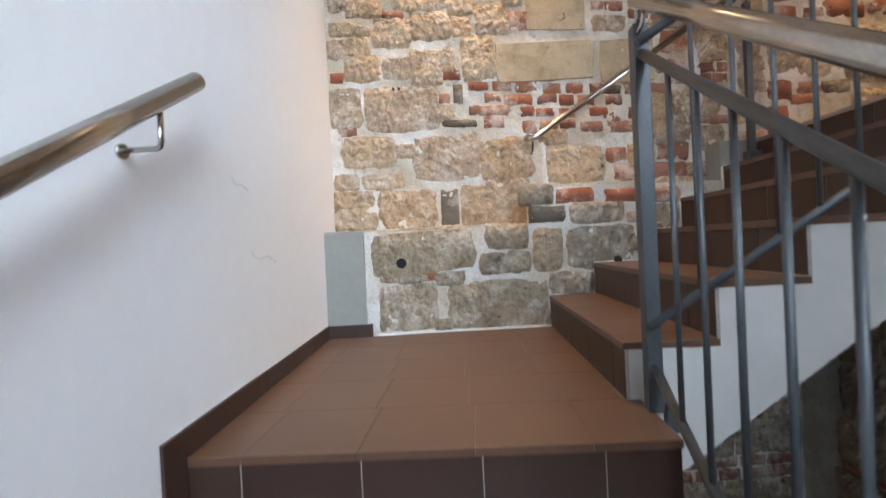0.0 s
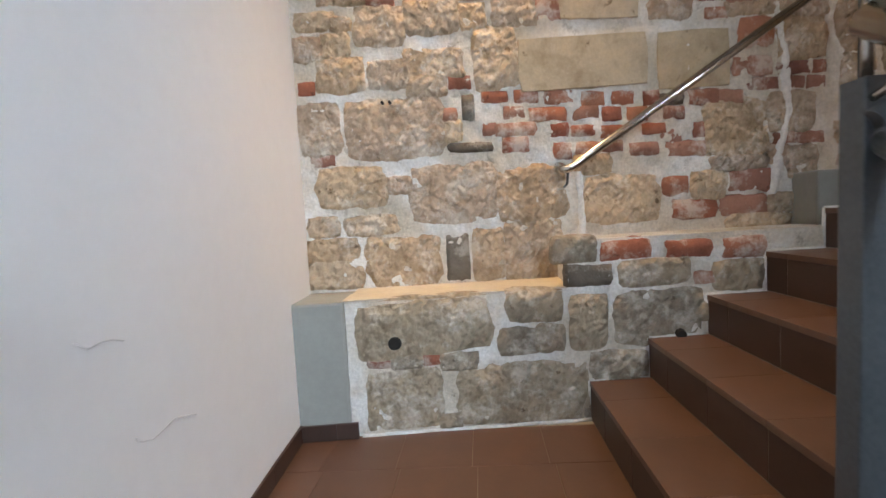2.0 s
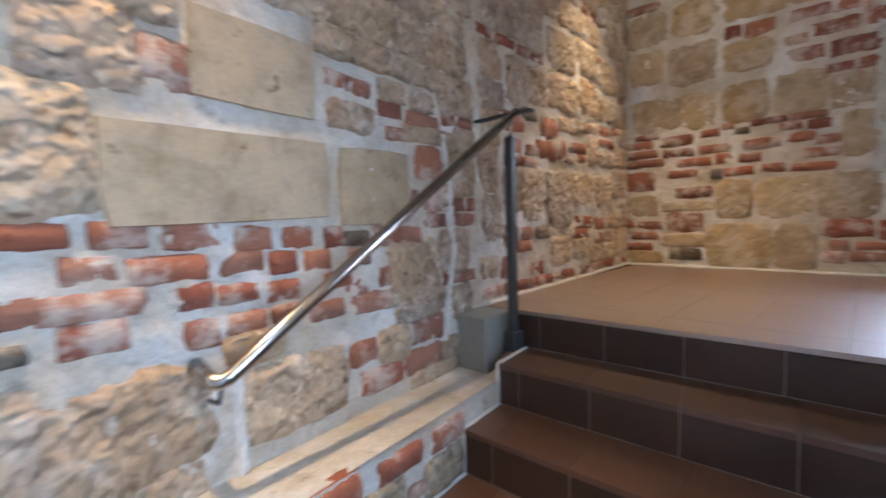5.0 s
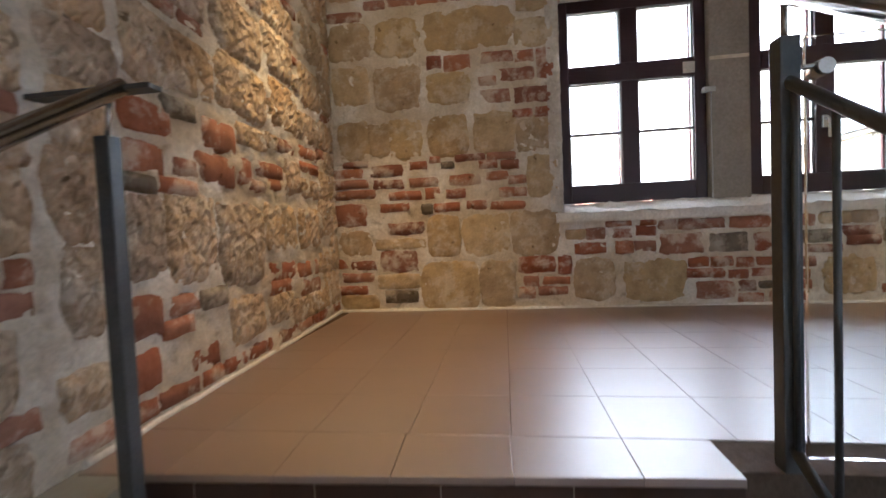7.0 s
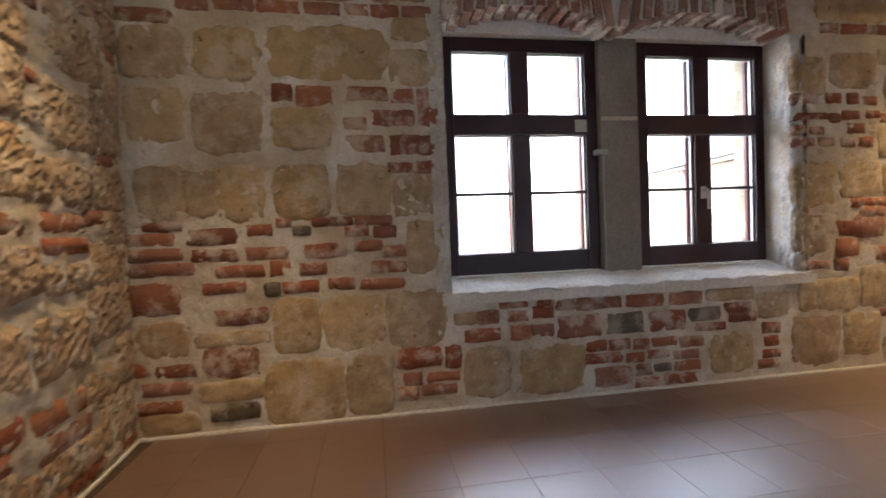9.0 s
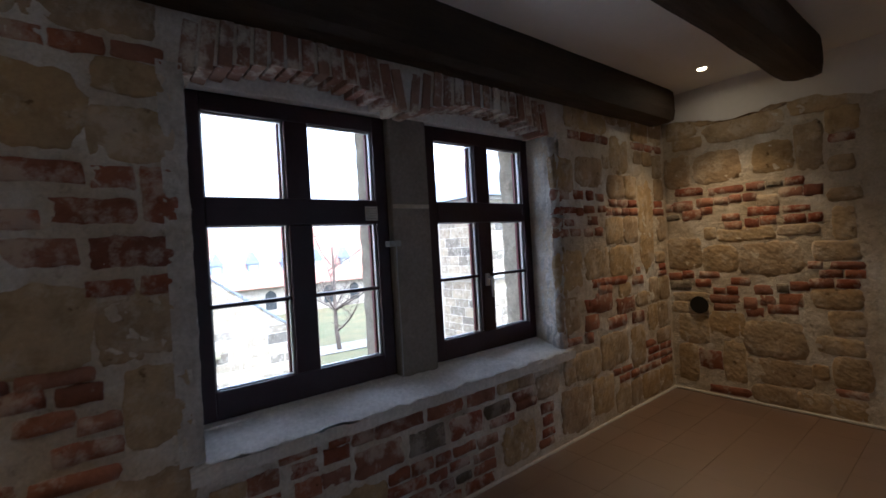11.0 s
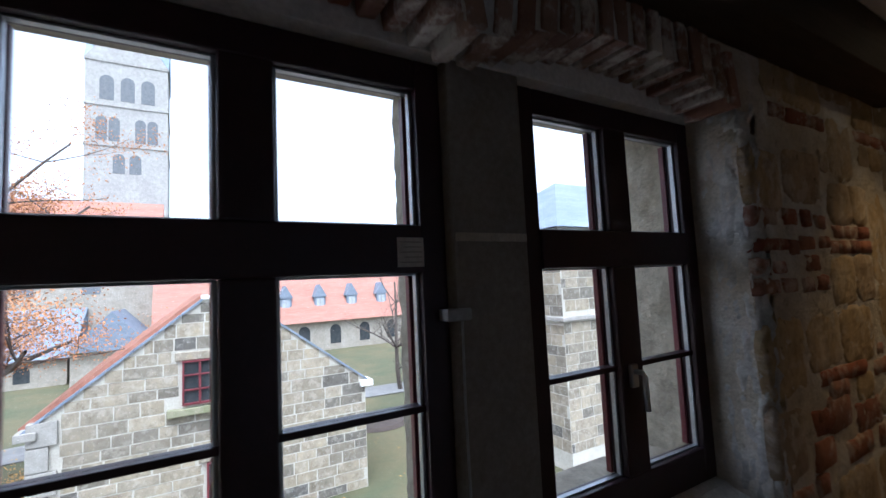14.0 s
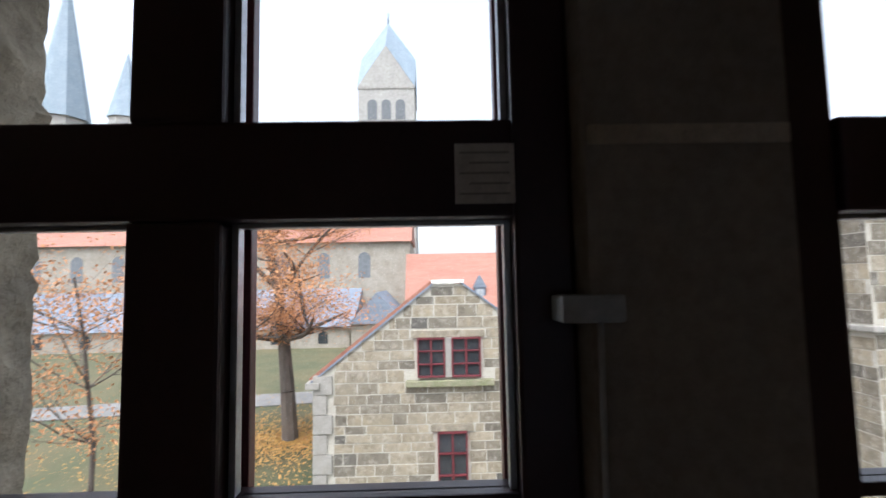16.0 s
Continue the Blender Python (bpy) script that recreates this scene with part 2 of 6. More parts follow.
BARK = surface("grey_bark", (0.075, 0.06, 0.05), (0.14, 0.115, 0.095), 0.95, 4, 30, (0.8, 0.03), (0.6, 0.01), stretch=(1, 1, 0.3))
LEAF = surface("autumn_leaf", (0.40, 0.16, 0.06), (0.50, 0.25, 0.11), 0.8, 3, 9)


def guard_glass():
    m, n, l, b = material("guard_glass", 0.02)
    b.inputs["Base Color"].default_value = (0.90, 0.96, 0.97, 1)
    b.inputs["Transmission Weight"].default_value, b.inputs["IOR"].default_value = 1.0, 1.12
    return m


GUARD = guard_glass()

ARCHBRICK = per_piece("smeared_arch_brick", (0.34, 0.17, 0.12), (0.28, 0.16, 0.12), (0.38, 0.24, 0.18), smear=0.9)

LITTER = surface("fallen_leaf", (0.34, 0.16, 0.05), (0.46, 0.29, 0.08), 0.8, 4, 12)

LEDGE = surface("sandy_ledge_plaster", (0.58, 0.49, 0.36), (0.68, 0.60, 0.47), 0.9, 4, 40, (0.3, 0.01), (0.4, 0.002), speck=0.08)

SCUFF = surface("grey_scuff", (0.60, 0.60, 0.60), (0.66, 0.66, 0.66), 0.9)
# white paint greyed in the colour to hold the stair side's shade
SIDEPAINT = surface("shaded_white_paint", (0.50, 0.49, 0.47), (0.58, 0.57, 0.55), 0.9, 2, 20, (0.08, 0.01), (0.08, 0.0006), speck=0.03)

# ---- building helpers ----


def part(name, bm, mat, parent=None, label=""):
    me = bpy.data.meshes.new(name)
    bm.normal_update()
    bm.to_mesh(me)
    bm.free()
    me.materials.append(mat)
    ob = new(name, me)
    ob.parent = parent
    if label:
        ob["label"] = label
    return ob


def empty(name, label, category, at=(0, 0, 0), group="", kind=""):
    ob = new(name)
    ob.location = at
    ob.empty_display_size = 0.1
    return tagged(ob, label, category, group, kind)


def add_box(bm, x0, x1, y0, y1, z0, z1, bevel=0.0):
    r = bmesh.ops.create_cube(bm, size=1, matrix=Matrix.LocRotScale(((x0 + x1) / 2, (y0 + y1) / 2, (z0 + z1) / 2), None, (abs(x1 - x0), abs(y1 - y0), abs(z1 - z0))))
    if bevel:
        es = {e for v in r["verts"] for e in v.link_edges}
        bmesh.ops.bevel(bm, geom=list(es), offset=bevel, segments=2, affect="EDGES", profile=0.6)


def box(x0, x1, y0, y1, z0, z1, bevel=0.0):
    bm = bmesh.new()
    add_box(bm, x0, x1, y0, y1, z0, z1, bevel)
    return bm


def add_prism(bm, pts, z0, z1):
    lo, hi = [bm.verts.new((x, y, z0)) for x, y in pts], [bm.verts.new((x, y, z1)) for x, y in pts]
    bm.faces.new(lo[::-1]), bm.faces.new(hi)
    for i in range(len(pts)):
        j = (i + 1) % len(pts)
        bm.faces.new((lo[i], lo[j], hi[j], hi[i]))


def prism(pts, z0, z1, bevel=0.0):
    bm = bmesh.new()
    add_prism(bm, pts, z0, z1)
    bmesh.ops.recalc_face_normals(bm, faces=bm.faces[:])
    if bevel:
        bmesh.ops.bevel(bm, geom=bm.edges[:], offset=bevel, segments=2, affect="EDGES", profile=0.6)
    return bm


def tube(path, r, sides=14, bm=None, cap=True):
    """A round bar along a path of points."""
    bm = bm or bmesh.new()
    path = [Vector(p) for p in path]
    rings, up = [], None
    for i, p in enumerate(path):
        d = (path[min(i + 1, len(path) - 1)] - path[max(i - 1, 0)]).normalized()
        side = d.cross(Vector((0, 0, 1)) if abs(d.z) < 0.95 else Vector((0, 1, 0))).normalized()
        top = side.cross(d)
        rings.append([bm.verts.new(p + r * (math.cos(a) * side + math.sin(a) * top)) for a in [2 * math.pi * k / sides for k in range(sides)]])
    for a, b in zip(rings, rings[1:]):
        for k in range(sides):
            f = bm.faces.new((a[k], a[(k + 1) % sides], b[(k + 1) % sides], b[k]))
            f.smooth = True
    if cap:
        bm.faces.new(rings[0]), bm.faces.new(rings[-1][::-1])
    bmesh.ops.recalc_face_normals(bm, faces=bm.faces[:])
    return bm


# ---- plan ----
RISE, LAND = 0.173, -1.038
EAST, SOUTH, LEFT = 3.91, -2.42, -0.82
DEEP = LAND - 9 * RISE


def upper_y(x):
    return 2.66 + 0.125 * x if x < 1.7 else 2.8725 + 0.06 * (x - 1.7)


def plinth_y(x):
    return 2.40 + 0.13 * x


def rough_sheet(bm, place, us, vs, amp, keep=None, seed=0.0):
    """A hand-laid wall face: a grid with a wavy surface. place(u, v, d) gives the point d in front of the wall."""
    grid = {}
    for i, u in enumerate(us):
        for j, v in enumerate(vs):
            n = noise.noise(Vector((u * 11 + seed, v * 11, seed))) * 0.75 + noise.noise(Vector((u * 34, v * 34 + seed, seed))) * 0.6
            grid[i, j] = (place, u, v, amp * n)
    made = {}

    def vert(k):
        if k not in made:
            p, u, v, d = grid[k]
            made[k] = bm.verts.new(p(u, v, d))
        return made[k]
    for i in range(len(us) - 1):
        for j in range(len(vs) - 1):
            if keep is None or keep((us[i] + us[i + 1]) / 2, (vs[j] + vs[j + 1]) / 2):
                f = bm.faces.new([vert(k) for k in ((i, j), (i + 1, j), (i + 1, j + 1), (i, j + 1))])
                f.smooth = True


def steps_between(a, b, step):
    return list(np.linspace(a, b, max(2, int(round((b - a) / step)) + 1)))


def on_north(u, v, d):
    return (u, upper_y(u) - d, v)


def on_plinth(u, v, d):
    return (u, plinth_y(u) - d, v)


def on_east(u, v, d):
    return (EAST - d, u, v)


def on_south(u, v, d):
    return (u, SOUTH + d, v)


def on_well(u, v, d):
    return (1.93 - d, u, v)


# arches over the two windows, in the plane of the east wall
ARCHES = ((1.43, 0.39), (0.39, -0.76))
SPRING, CROWN, SILL = 2.10, 2.215, 0.63


def arch_z(y):
    for a, b in ARCHES:
        if b <= y <= a:
            s = (y - (a + b) / 2) / ((a - b) / 2)
            return SPRING + (CROWN - SPRING) * (1 - s * s)
    return SPRING


def in_niche(y, z):
    return (-0.76 if z > SPRING else -0.86) < y < 1.43 and SILL - 0.01 < z < arch_z(y)


bm = bmesh.new()
rough_sheet(bm, lambda u, v, d: on_north(u, v, d * (1 + 0.9 * min(1, max(0, u - 2.0)))), steps_between(-0.85, 4.0, 0.016), steps_between(-0.5, 2.75, 0.016), 0.013, seed=3.1)
add_prism(bm, [(-1.1, upper_y(-1.1) + 0.03), (1.7, upper_y(1.7) + 0.03), (4.7, upper_y(4.7) + 0.03), (4.7, 3.5), (-1.1, 3.5)], -2.7, 2.8)
NORTH = tagged(part("wall_north", bm, MORTAR), "old rubble wall of sandstone and brick in pale mortar", "wall", kind="structure")

bm = bmesh.new()
rough_sheet(bm, on_east, steps_between(-2.5, 3.1, 0.017), steps_between(-0.05, 2.75, 0.017), 0.009, lambda u, v: not in_niche(u, v), 8.3)
for y0, y1, z0, z1 in ((-2.8, -0.79, -2.7, 2.8), (1.45, 3.4, -2.7, 2.8), (-0.79, 1.45, -2.7, SILL - 0.03), (-0.79, 1.45, 2.24, 2.8)):
    add_box(bm, EAST + 0.03, 4.20, y0, y1, z0, z1)
EASTW = tagged(part("wall_east", bm, MORTAR), "old rubble wall with window niche and brick courses", "wall", kind="structure")

bm = bmesh.new()
rough_sheet(bm, on_south, steps_between(1.9, 4.0, 0.018), steps_between(-0.05, 2.75, 0.018), 0.009, seed=5.7)
add_box(bm, 1.6, 3.94, -2.7, SOUTH - 0.03, -2.7, 2.8)
SOUTHW = tagged(part("wall_south", bm, MORTAR), "old rubble wall of sandstone with thin brick courses", "wall", kind="structure")

bm = bmesh.new()
rough_sheet(bm, on_well, steps_between(-3.2, 2.7, 0.06), steps_between(-2.6, -0.25, 0.06), 0.012, seed=1.7)
add_box(bm, 1.96, 2.3, -3.2, 2.7, -2.7, -0.22)
WELL = tagged(part("wall_well", bm, MORTAR), "stone wall of the stairwell under the upper floor", "wall", kind="structure")



def west_x(y):
    return -0.607 - 0.073 * y


bm = bmesh.new()
rough_sheet(bm, lambda u, v, d: (west_x(u) + d, u, v), steps_between(-3.3, 2.75, 0.3), steps_between(-2.7, 2.75, 0.3), 0.006, seed=4.4)
add_prism(bm, [(west_x(-3.4) - 0.01, -3.4), (west_x(3.1) - 0.01, 3.1), (-1.2, 3.1), (-1.2, -3.4)], -2.8, 2.8)
tagged(part("wall_west", bm, PLASTER), "smooth white painted plaster wall beside the stairs", "wall", kind="structure")
# unseen end wall, added in grey so less light bounces onto the stairs
tagged(part("wall_stair_end", box(-1.0, 2.0, -3.4, -3.15, -2.8, 2.8), GREY), "unseen end wall of the stairwell, grey to dim bounced light", "wall", kind="structure")
tagged(part("ceiling", box(-1.0, 4.3, -3.4, 3.3, CEIL, CEIL + 0.2), CEILING), "plain white plaster ceiling", "ceiling", kind="structure")
# unseen wall, added to close the room towards the stairwell
tagged(part("wall_room_end", box(1.75, 1.95, -3.4, -0.9, -0.2, CEIL), PLASTER), "unseen plain white wall added to close off the room", "wall", kind="structure")
# unseen floor, carried under both flights to keep out light from below
tagged(part("floor_hall", box(LEFT, 2.05, -3.2, 3.0, DEEP - 0.1, DEEP), TILE), "unseen brown tiled hall floor, extended under the stairs to block light", "floor", kind="structure")

# plinth of the north wall
bm = bmesh.new()
def ledge_top(u):
    return -0.455 if u < 0.385 else -0.25


rough_sheet(bm, on_plinth, steps_between(-0.8, 0.385, 0.017), steps_between(-2.5, -0.46, 0.024), 0.012, seed=2.2)
rough_sheet(bm, on_plinth, steps_between(0.385, 1.95, 0.017), steps_between(-2.5, -0.25, 0.024), 0.012, seed=2.2)
add_prism(bm, [(LEFT, plinth_y(LEFT) + 0.012), (0.385, plinth_y(0.385) + 0.012), (0.385, 2.75), (LEFT, 2.65)], -2.6, -0.455)
add_prism(bm, [(0.385, plinth_y(0.385) + 0.012), (1.95, plinth_y(1.95) + 0.012), (1.95, 2.9), (0.385, 2.75)], -2.6, -0.25)
PLINTH = tagged(part("wall_plinth", bm, MORTAR), "projecting rough stone base of the wall with plastered ledge", "wall", kind="structure")
tagged(part("trim_pier", prism([(LEFT - 0.03, plinth_y(LEFT) - 0.012), (-0.56, plinth_y(-0.56) - 0.012), (-0.56, 2.62), (LEFT - 0.03, 2.60)], LAND, -0.45, 0.012), GREY), "smooth grey plastered pier in the landing corner", "pier", kind="structure")
tagged(part("plaster_block", prism([(1.545, plinth_y(1.545) + 0.085), (1.80, plinth_y(1.80) + 0.085), (1.80, 2.9), (1.545, 2.87)], -0.26, -0.004, 0.01), GREY), "small grey plaster block beside the top step", "block")


# ---- stairs ----
def x_north(k):
    return 0.465 + 0.2615 * k


def x_south(k):
    return 0.484 + 0.272 * k


def edge_y(x):
    return 1.255 + 0.046 * (x - 0.48)


def landing_y(x):
    return 0.965 + 0.053 * x


STAIR = empty("staircase", "staircase with brown tiled steps and white painted sides", "stairs", kind="structure")
# core of the upper flight with a sloping underside
bm = bmesh.new()
prof = [(x_south(0) + 0.012, LAND - 0.02)]
for k in range(6):
    prof += [(x_south(k) + 0.012, LAND + RISE * (k + 1) - 0.022)]
    if k < 5:
        prof += [(x_south(k + 1) + 0.012, LAND + RISE * (k + 1) - 0.022)]
prof += [(1.95, -0.022), (1.95, -0.33), (0.53, -1.34)]
a = [bm.verts.new((x, edge_y(x) + 0.004, z)) for x, z in prof]
b = [bm.verts.new((x, plinth_y(x) - 0.004, z)) for x, z in prof]
bm.faces.new(a), bm.faces.new(b[::-1])
for i in range(len(a)):
    j = (i + 1) % len(a)
    bm.faces.new((a[i], b[i], b[j], a[j]))
bmesh.ops.recalc_face_normals(bm, faces=bm.faces[:])
part("flight_core", bm, SIDEPAINT, STAIR, "white painted plaster flight side")
part("landing_core", prism([(LEFT, 0.94), (0.515, 1.005), (0.50, 2.45), (LEFT, 2.30)], LAND - 0.25, LAND - 0.003), GROUT, STAIR)


def strip(parent, name, mat, a, b, c, d, z0, z1, pitch, first=0.0, gap=0.0006):
    """Tiles in a row between the lines a-b and d-c, each with a narrow joint beside it."""
    a, b, c, d = (Vector(p) for p in (a, b, c, d))
    length = (b - a).length
    cuts = [0.0] + [x for x in np.arange(first, length, pitch) if 0.03 < x < length - 0.02] + [length]
    for p, q in zip(cuts, cuts[1:]):
        s0, s1 = (p + gap) / length, (q - gap) / length
        pts = [a.lerp(b, s0), a.lerp(b, s1), d.lerp(c, s1), d.lerp(c, s0)]
        part(name, prism([(v.x, v.y) for v in pts], z0, z1, 0.0015), mat, parent)


for k in range(6):
    z = LAND + RISE * (k + 1)
    xs, xn = x_south(k), x_north(k)
    ys, yn = edge_y(xs), plinth_y(xn) + (0.09 if k == 5 else 0.012)
    part("grout_joint", prism([(xs + 0.0018, ys + 0.001), (xn + 0.0018, yn), (xn + 0.0125, yn), (xs + 0.0125, ys + 0.001)], z - RISE, z - 0.0225), GROUT, STAIR, "pale grout between the tiles")
    strip(STAIR, "riser_tile", RISER, (xs, ys), (xn, yn), (xn + 0.012, yn), (xs + 0.012, ys), z - RISE + 0.0035, z - 0.0225, 0.295, 0.11 + 0.05 * k, 0.0015)
    if k < 5:
        xs1, xn1 = x_south(k + 1), x_north(k + 1)
        strip(STAIR, "tread_tile", TILE, (xs - 0.004, ys), (xn - 0.004, yn), (xn1 + 0.012, plinth_y(xn1) + (0.09 if k == 4 else 0.01)), (xs1 + 0.012, edge_y(xs1)), z - 0.022, z, 0.295, 0.11 + 0.05 * k)
# lower flight
for k in range(10):
    z, y = LAND - RISE * k, landing_y(0) - 0.27 * k
    wl_, xr = west_x(y) - 0.02, 0.527
    ya, yb = y + 0.053 * wl_, y + 0.053 * xr
    if k:
        strip(STAIR, "tread_tile", TILE, (wl_, ya - 0.004), (xr, yb - 0.004), (xr, yb + 0.275), (wl_, ya + 0.275), z - 0.022, z, 0.295, 0.14)
    part("grout_joint", prism([(wl_, ya + 0.0018), (xr - 0.001, yb + 0.0018), (xr - 0.001, yb + 0.0125), (wl_, ya + 0.0125)], z - RISE, z - 0.0225), GROUT, STAIR)
    strip(STAIR, "riser_tile", RISER, (wl_, ya), (xr, yb), (xr, yb + 0.012), (wl_, ya + 0.012), z - RISE + 0.002, z - 0.0225, 0.295, 0.16, 0.0015)
    part("step_core", prism([(wl_, ya + 0.012), (xr - 0.006, yb + 0.012), (xr - 0.006, yb + 0.30), (wl_, ya + 0.30)], z - 0.40, z - 0.023), PLASTER, STAIR)
# landing tiles in rows from the front edge
for r in range(6):
    y0, y1 = 0.285 * r, 0.285 * (r + 1)

    def at(x, d):
        return (x, landing_y(x) + d)
    right0, right1 = (0.53 if r == 0 else x_north(0) + 0.015), (0.53 if r == 0 else x_north(0) + 0.015)
    lo0, hi0 = (y0 if r else -0.004), min(y1, 1.27)
    if r < 5:
        wx = west_x(landing_y(-0.7) + y0)
        strip(STAIR, "landing_tile", TILE, at(wx - 0.02, lo0 + 0.0008), at(right0, lo0 + 0.0008), at(right1, y1 - 0.0008), at(wx - 0.02, y1 - 0.0008), LAND - 0.022, LAND, 0.285, 0.16)
# skirting along the white wall and the plastered pier
def skirting(ax, ay, bx, by, z0, pitch=0.285):
    strip(STAIR, "skirting_tile", RISER, (ax, ay), (bx, by), (bx + 0.011, by + 0.002), (ax + 0.011, ay + 0.002), z0, z0 + 0.07, pitch, 0.2)


skirting(west_x(0.93) - 0.002, 0.93, west_x(2.29) - 0.002, 2.29, LAND + 0.001)
bmk = prism([(west_x(0.86), 0.84), (west_x(0.86) + 0.011, 0.84), (west_x(0.93) + 0.011, 0.925), (west_x(0.93), 0.925)], LAND - RISE + 0.001, LAND + 0.071, 0.002)
part("skirting_tile", bmk, RISER, STAIR)
for k in range(1, 9):
    y = landing_y(0) - 0.27 * k
    skirting(west_x(y) - 0.002, y - 0.04, west_x(y + 0.2) - 0.002, y + 0.19, LAND - RISE * k + 0.001)
strip(STAIR, "skirting_tile", RISER, (LEFT + 0.01, plinth_y(LEFT) - 0.024), (-0.53, plinth_y(-0.53) - 0.024), (-0.53, plinth_y(-0.53) - 0.012), (LEFT + 0.01, plinth_y(LEFT) - 0.012), LAND + 0.001, LAND + 0.071, 0.2, 0.19)
FLOOR = tagged(part("floor", prism([(x_south(5) + 0.03, edge_y(x_south(5)) - 0.05), (1.90, -3.3), (4.0, -3.3), (4.0, 3.1), (x_north(5) + 0.03, 2.9)], -0.2, -0.004), FLOORGROUT), "brown ceramic tiles with a cool sheen from the windows", "floor", kind="structure")

# ---- windows ----


def under(ob, base):
    ob.matrix_parent_inverse = Matrix.Translation([-c for c in base])
    return ob


def casement(name, y_right, y_left, label):
    base = (4.135, y_right, 0.71)
    w = empty(name, label, "window", base, kind="structure")
    x0, x1, z0, z1 = 4.135, 4.20, 0.71, 2.13
    mid, f = (y_left + y_right) / 2, 0.086

    def bar(n, ya, yb, za, zb, xa=x0, xb=x1, mat=FRAME, bevel=0.006):
        return under(part(n, box(xa, xb, ya, yb, za, zb, bevel), mat, w), base)
    ra, rb = y_right + 0.076, y_left - f
    bar("jamb", y_right, ra, z0, z1)
    bar("jamb", rb, y_left, z0, z1)
    bar("head", ra, rb, z1 - 0.085, z1)
    bar("bottom_rail", ra, rb, z0, z0 + 0.125)
    bar("transom", ra, rb, 1.548, 1.673, x0 - 0.008)
    bar("mullion", mid - 0.058, mid + 0.058, z0 + 0.125, 1.548, x0 - 0.004)
    bar("mullion", mid - 0.058, mid + 0.058, 1.673, z1 - 0.085, x0 - 0.004)
    for a, b in ((ra, mid - 0.058), (mid + 0.058, rb)):
        bar("glazing_bar", a, b, 1.188, 1.206, x0 + 0.012, x1 - 0.01, FRAME, 0.003)
        for za, zb in ((z0 + 0.125, 1.548), (1.673, z1 - 0.085)):
            # dark red outer sash edges and the grey metal spacer round the glass
            for ya, yb in ((a, a + 0.012), (b - 0.012, b)):
                bar("sash_edge", ya, yb, za, zb, x1 - 0.004, x1 + 0.018, REDEDGE, 0.002)
                bar("spacer", ya + 0.001, yb - 0.002, za, zb, 4.158, 4.176, SPACER, 0.001)
            bar("spacer", a + 0.006, b - 0.006, za, za + 0.006, 4.158, 4.176, SPACER, 0.001)
            bar("spacer", a + 0.006, b - 0.006, zb - 0.006, zb, 4.158, 4.176, SPACER, 0.001)
        for za, zb in ((z0 + 0.125, 1.188), (1.206, 1.548), (1.673, z1 - 0.085)):
            g = bar("pane", a, b, za, zb, 4.165, 4.169, GLASS, 0)
            g.visible_shadow = False
    return w, base


WIN1, BASE1 = casement("window_1", 0.403, 1.40, "dark red wooden window with a paper notice on its transom")
WIN2, BASE2 = casement("window_2", -0.80, 0.142, "dark red wooden window with a silver handle")
handle = under(part("handle", box(4.112, 4.13, -0.335, -0.30, 1.13, 1.21, 0.006), ALU, WIN2, "brushed aluminium handle"), BASE2)
bmh = tube([(4.125, -0.317, 1.185), (4.085, -0.317, 1.185), (4.076, -0.317, 1.172), (4.074, -0.317, 1.06)], 0.009)
part("lever", bmh, ALU, handle)

# reveals of the niche: the one on the right is worn round at its corner
def worn_jamb(k, v, d):
    if k < 0.7:
        q = k / 0.7
        return (4.14 - 0.19 * q + 0.5 * d, -0.800 + 0.012 * q + 1.4 * d, v)
    a = (k - 0.7) / 0.3 * math.pi / 2
    r = 0.045 + 1.6 * d
    return (3.95 - r * math.sin(a), -0.833 + r * math.cos(a), v)


def plain_jamb(k, v, d):
    return (4.14 - 0.30 * k, 1.402 - 0.4 * d, v) if k < 0.78 else (3.903 - d, 1.402 + 0.4 * (k - 0.78), v)


for name, shape, edge, side in (("jamb_1", worn_jamb, -0.802, 1), ("jamb_2", plain_jamb, 1.402, -1)):
    bm = bmesh.new()
    rough_sheet(bm, lambda u, v, d: shape(u, v, d), list(np.linspace(0, 1, 20)), steps_between(SILL + 0.02, 2.14, 0.016), 0.017, seed=6.1)
    lo, hi = sorted((edge - side * 0.022, edge - side * 0.08))
    add_box(bm, 3.95, 4.133, lo, hi, SILL, 2.14)
    lo, hi = sorted((edge, edge - side * 0.05))
    add_box(bm, 4.133, 4.214, lo, hi, SILL, 2.14)
    tagged(part("trim_" + name, bm, PATCHWASH), "rough whitewashed reveal of the window niche", "window reveal", kind="structure")
PILLAR = tagged(part("trim_pillar", box(4.095, 4.20, 0.144, 0.401, SILL + 0.04, 2.25, 0.012), GREYWASH), "grey plastered pillar between the two windows", "pillar", kind="structure")
part("mortar_joint", box(4.092, 4.15, 0.150, 0.395, 1.628, 1.652, 0.002), MORTAR, PILLAR, "pale mortar joint across the pillar")
bm = bmesh.new()
rough_sheet(bm, lambda u, v, d: (3.885 + v * 0.26 + 0.5 * d * (1 - v), u, 0.635 + 0.075 * v + 0.8 * d), steps_between(-0.90, 1.46, 0.025), list(np.linspace(0, 1, 10)), 0.022, seed=9.4)
rough_sheet(bm, lambda u, v, d: (3.885 + 0.5 * d, u, 0.575 + 0.06 * v + 0.8 * d * v), steps_between(-0.90, 1.46, 0.025), [0, 0.5, 1.0], 0.022, seed=9.4)
add_box(bm, 4.10, 4.214, -0.85, 1.45, 0.58, 0.704)
tagged(part("window_sill", bm, WHITEWASH), "uneven whitewashed plaster sill under the windows", "sill", kind="structure")
